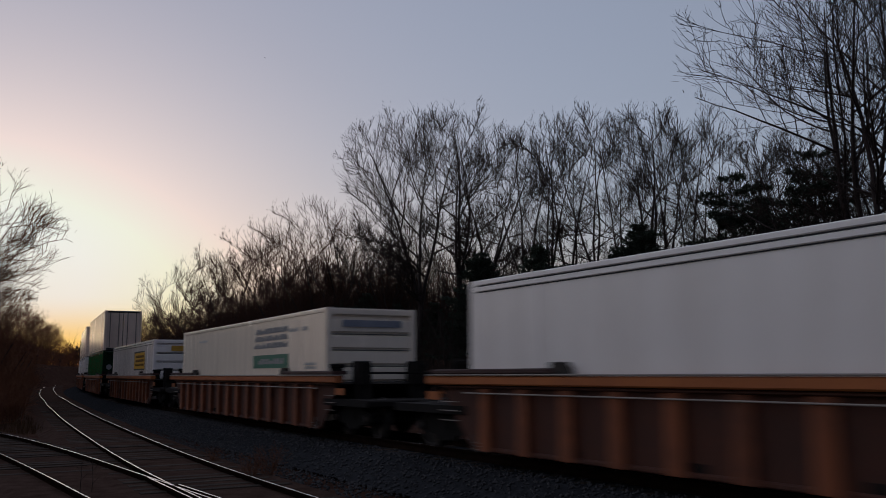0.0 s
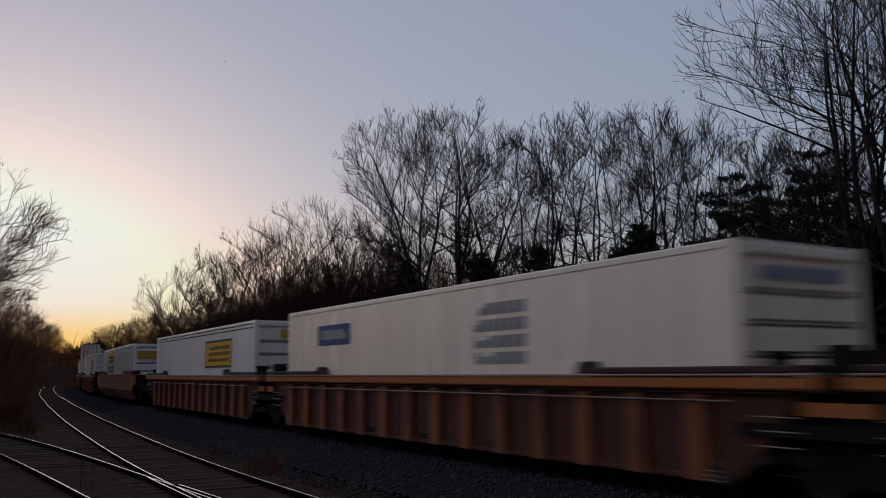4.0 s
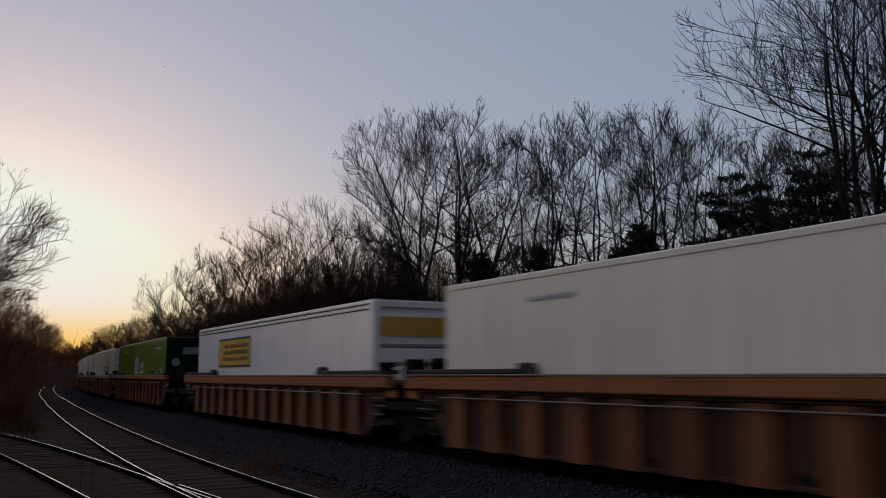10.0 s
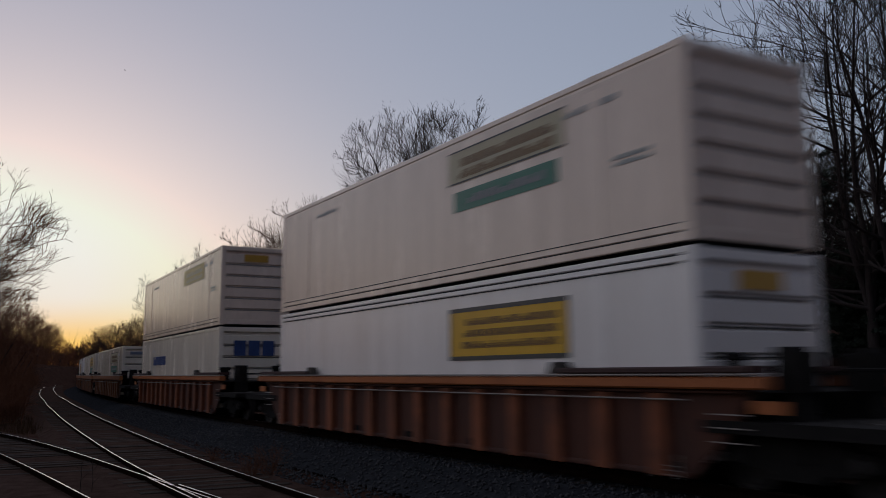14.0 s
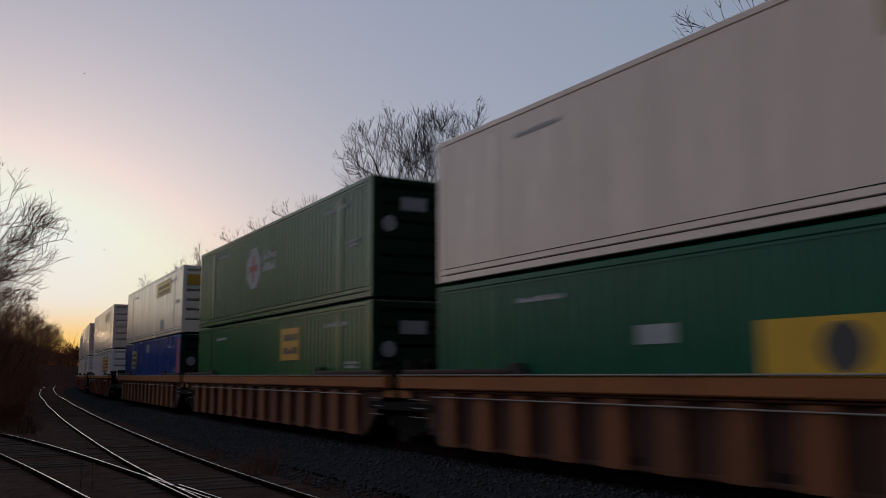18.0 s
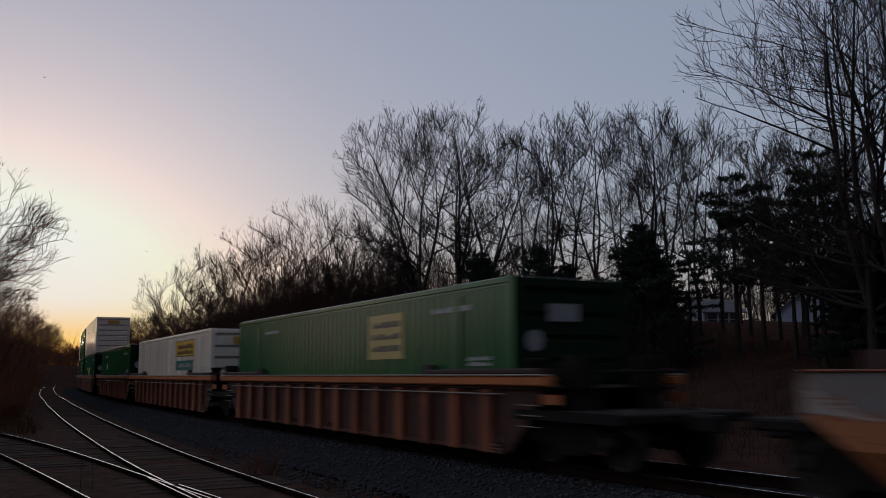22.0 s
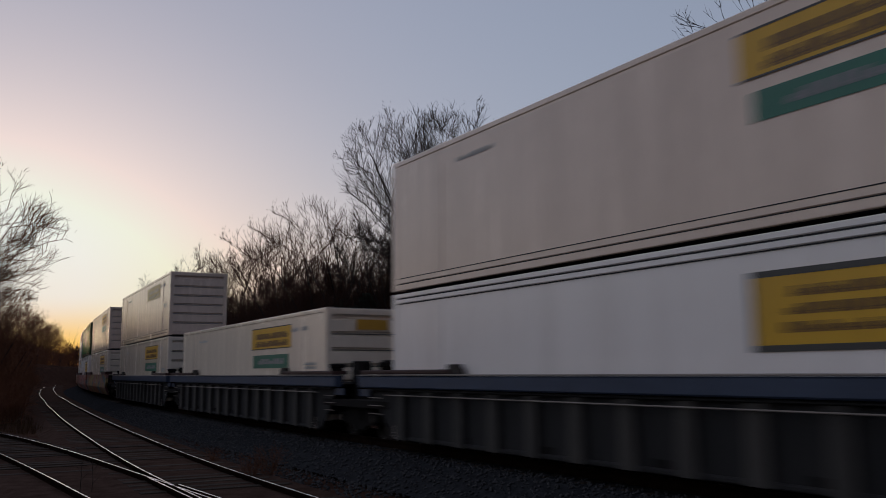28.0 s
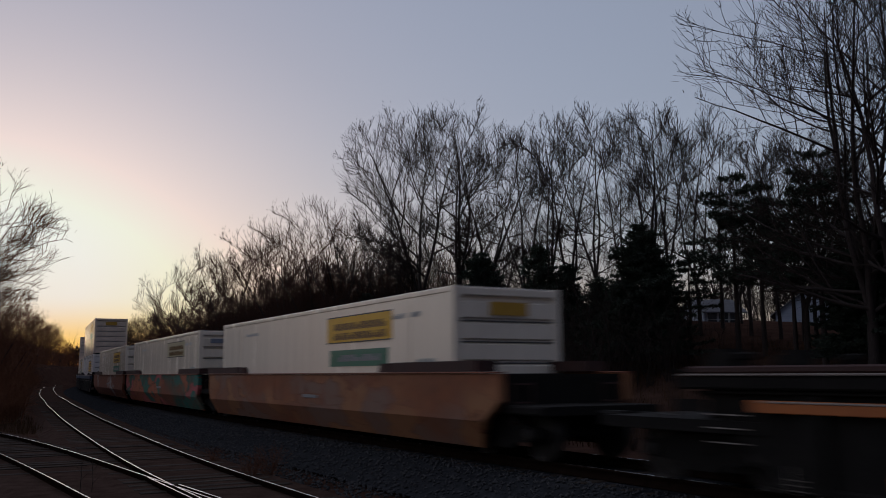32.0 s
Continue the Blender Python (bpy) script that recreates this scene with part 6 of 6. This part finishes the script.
for x, y, size in ((-3.46, 17.6, 0.22), (-3.75, 17.2, 0.18), (-5.25, 20.4, 0.13)):
    ob = make_shrub(91, 3.0, "small dry russet weed clump between the rails", "red_twig")
    ob.matrix_basis = pose(x, y, -0.52, 0, 0, x * 90) @ Matrix.Scale(size, 4)
for x, y, hi in ((-6.08, 14.93, 0.95), (-5.95, 15.1, 0.75)):
    rows = [(np.array([0, 0, -0.05]), np.array([0.02, 0.01, hi * 0.5]), 0.008, 0.006), (np.array([0.02, 0.01, hi * 0.5]), np.array([-0.02, 0.03, hi]), 0.006, 0.002)]
    rows += [(np.array([0.01, 0.01, hi * f]), np.array([0.12 * (-1) ** i, 0.05, hi * f + 0.14]), 0.004, 0.002) for i, f in enumerate((0.4, 0.55, 0.7, 0.82))]
    ob = thing("dry_stalk", "thin dry weed stalk standing by the track", "weed", "dry stalks")
    c = new("stem", quick_mesh("stem", [pieces(rows, 4)], M["twig"]))
    c.parent = ob
    ob.matrix_basis = pose(x, y, ground_at(x, y))

# far woods on the outside of the curve and round the horizon
def far_woods(name, label, spots, seed, high, thick=1.0):
    rng = np.random.default_rng(seed)
    rows = []
    for x, y in spots:
        z = ground_at(x, y)
        h = high * rng.uniform(0.75, 1.1)
        rows.append((np.array([x, y, z]), np.array([x, y, z + h * 0.6]), 0.22, 0.12))
        for j in range(70):
            a, f = rng.uniform(0, 2 * math.pi), rng.uniform(0.08, 0.9)
            p = np.array([x, y, z + h * f * 0.75])
            d = unit(np.array([math.cos(a) * 0.9, math.sin(a) * 0.9, rng.uniform(0.3, 1.4)]))
            q = p + d * h * rng.uniform(0.18, 0.38)
            rows.append((p, q, 0.09 * thick, 0.035 * thick))
            for k in range(4):
                e = unit(d + rng.normal(0, 0.5, 3))
                rows.append((q - d * 0.3, q + e * h * rng.uniform(0.06, 0.13), 0.05 * thick, 0.03 * thick))
    tagged(new(name, quick_mesh(name, [pieces(rows, 3)], M["twig"])), label, "woods", kind="stuff")


rng = random.Random(8)
far_woods("far_woods", "distant bare woods beyond the curve", [(-112 + i * 1.6 + rng.uniform(-4, 4), 285 + rng.uniform(-15, 40)) for i in range(44)], 21, 10, 1.6)
far_woods("far_woods", "low bare woods on the horizon", [(-330 + i * 3 + rng.uniform(-3, 3), 560 + rng.uniform(-30, 60)) for i in range(95)], 22, 16, 4.0)
far_woods("far_woods", "bare woods behind the tree row", [(-60 + i * 4.0 + rng.uniform(-2, 2), 165 - i * 2.2 + rng.uniform(-8, 8)) for i in range(34)], 23, 9)
bends = [on_line(150 + 1.4 * i + rng.uniform(-3, 3), -rng.uniform(9, 26)) for i in range(120)]
far_woods("far_woods", "dense bare hedge along the far curve", [(x, y) for x, y, th in bends], 24, 6.0, 1.2)
# woods on the near side, behind the camera: they close the place and mirror in the painted sides
far_woods("near_woods", "bare woods on the near side of the line", [(-26 - (i % 4) * 7 + rng.uniform(-3, 3) - 0.5 * max(i - 30, 0), 34 - i * 1.5 + rng.uniform(-3, 3)) for i in range(60)], 25, 6)

# ---- houses on the far bank ----
def house(label, x, y, z, turn, w, d, h, rise, wall_mat):
    ob = thing("house", label, "house", "houses behind the trees", m=pose(x, y, z, 0, 0, turn))
    part("foundation", Geo().box(-w / 2 - 0.05, w / 2 + 0.05, -d / 2 - 0.05, d / 2 + 0.05, -1.5, 0.0), "stone", ob)
    body = Geo()
    body.v = [(a * w / 2, b * d / 2, c) for c in (0, h) for a, b in ((-1, -1), (1, -1), (1, 1), (-1, 1))] + [(-w / 2, 0, h + rise), (w / 2, 0, h + rise)]
    body.f = [(0, 1, 5, 4), (2, 3, 7, 6), (3, 0, 4, 8, 7), (1, 2, 6, 9, 5), (0, 3, 2, 1)]
    part("wall", body, wall_mat, ob)
    for sgn in (1, -1):
        g = Geo()
        e, o = 0.45, 0.35
        k = rise / (d / 2)
        for yy, zz in ((0, h + rise + 0.02), (sgn * (d / 2 + e), h - k * e + 0.02)):
            for t in (0, 0.12):
                g.v += [(-w / 2 - o, yy, zz + t), (w / 2 + o, yy, zz + t)]
        g.f = [(0, 1, 5, 4), (2, 3, 7, 6), (0, 2, 6, 4), (1, 3, 7, 5), (4, 5, 7, 6), (0, 1, 3, 2)]
        part("roof", g, "shingle", ob)
    for i, wx in enumerate((-0.3 * w, 0.0, 0.3 * w)):
        win = part("window", Geo().box(wx - 0.5, wx + 0.5, -d / 2 - 0.05, -d / 2 - 0.005, 1.0, 2.2, 0.02), "trim", ob, "white framed window")
        part("pane", Geo().box(wx - 0.42, wx + 0.42, -d / 2 - 0.07, -d / 2 - 0.055, 1.08, 1.58), "glass", win, "dark glass pane")
        part("pane", Geo().box(wx - 0.42, wx + 0.42, -d / 2 - 0.07, -d / 2 - 0.055, 1.63, 2.12), "glass", win, "dark glass pane")
    return ob


house("pale blue-white clad shed behind the trees", 22.7, 74.0, 4.2, 12, 3.4, 4.0, 2.3, 1.0, "siding")
house("pale house with a grey gable roof behind the trees", 35.5, 84.0, 3.9, 65, 8.0, 6.0, 3.0, 2.2, "siding")

# scraps lying beside the siding
for x, y, r in ((-13.06, 30.75, 0.07), (-10.94, 26.88, 0.12), (-9.85, 24.8, 0.07), (-10.6, 26.9, 0.06)):
    g = Geo().box(-r, r, -r * 0.5, r * 0.5, 0.0, r * 0.35, r * 0.1)
    ob = tagged(new("litter_scrap", g.mesh("litter_scrap", M["litter"])), "pale scrap of litter lying on the ballast", "litter", "scraps of litter")
    ob.matrix_basis = pose(x, y, -0.49, 0, 0, x * 50)


# ---- two light aircraft far off in the sky ----
def aircraft(label):
    ob = thing("airplane", label, "airplane", "far aircraft")
    part("fuselage", lambda: Geo().lathe([(0.05, -4.2), (0.35, -2.5), (0.62, 0.0), (0.6, 1.6), (0.3, 2.7), (0.02, 3.0)], 12, "x"), "plane", ob, key="fus")
    part("wing", lambda: Geo().prism([(-0.7, 0.45), (0.8, 0.45), (0.7, 0.6), (-0.6, 0.55)], -5.4, 5.4), "plane", ob, key="wing")
    part("tailplane", lambda: Geo().prism([(-4.2, 0.1), (-3.4, 0.1), (-3.4, 0.18), (-4.2, 0.18)], -1.6, 1.6), "plane", ob, key="tail")
    part("fin", lambda: Geo().prism([(-4.3, 0.1), (-3.3, 0.1), (-3.9, 1.5), (-4.4, 1.5)], -0.06, 0.06), "plane", ob, key="fin")
    return ob


PLANE_A = aircraft("tiny pale airplane high in the dusk sky")
PLANE_B = aircraft("tiny dark airplane low over the horizon")


def sky_point(across, up, far=3000.0):
    """Place in the sky by its slopes from the eye."""
    return far * across, far, EYE_Z + far * up


def motions():
    times = [0.5 * i for i in range(65)]
    for ob, s0, z in MOVING:
        walk(ob, [(t, pose_on_track(s0 + SPEED * t, z)) for t in times])
    for ob, a, b, t0, t1 in ((PLANE_A, (-0.2120, 0.3750), (-0.4750, 0.3520), 0.0, 22.0), (PLANE_B, (-0.4050, 0.1440), (-0.3065, 0.1405), 17.0, 25.0)):
        rows = []
        for t in (0.0, 8.0, 16.0, 24.0, 32.0):
            k = (t - t0) / (t1 - t0)
            x, y, z = sky_point(a[0] + (b[0] - a[0]) * k, a[1] + (b[1] - a[1]) * k)
            rows.append((t, pose(x, y, z, 0, 0, 180 if b[0] < a[0] else 0)))
        walk(ob, rows)


motions()
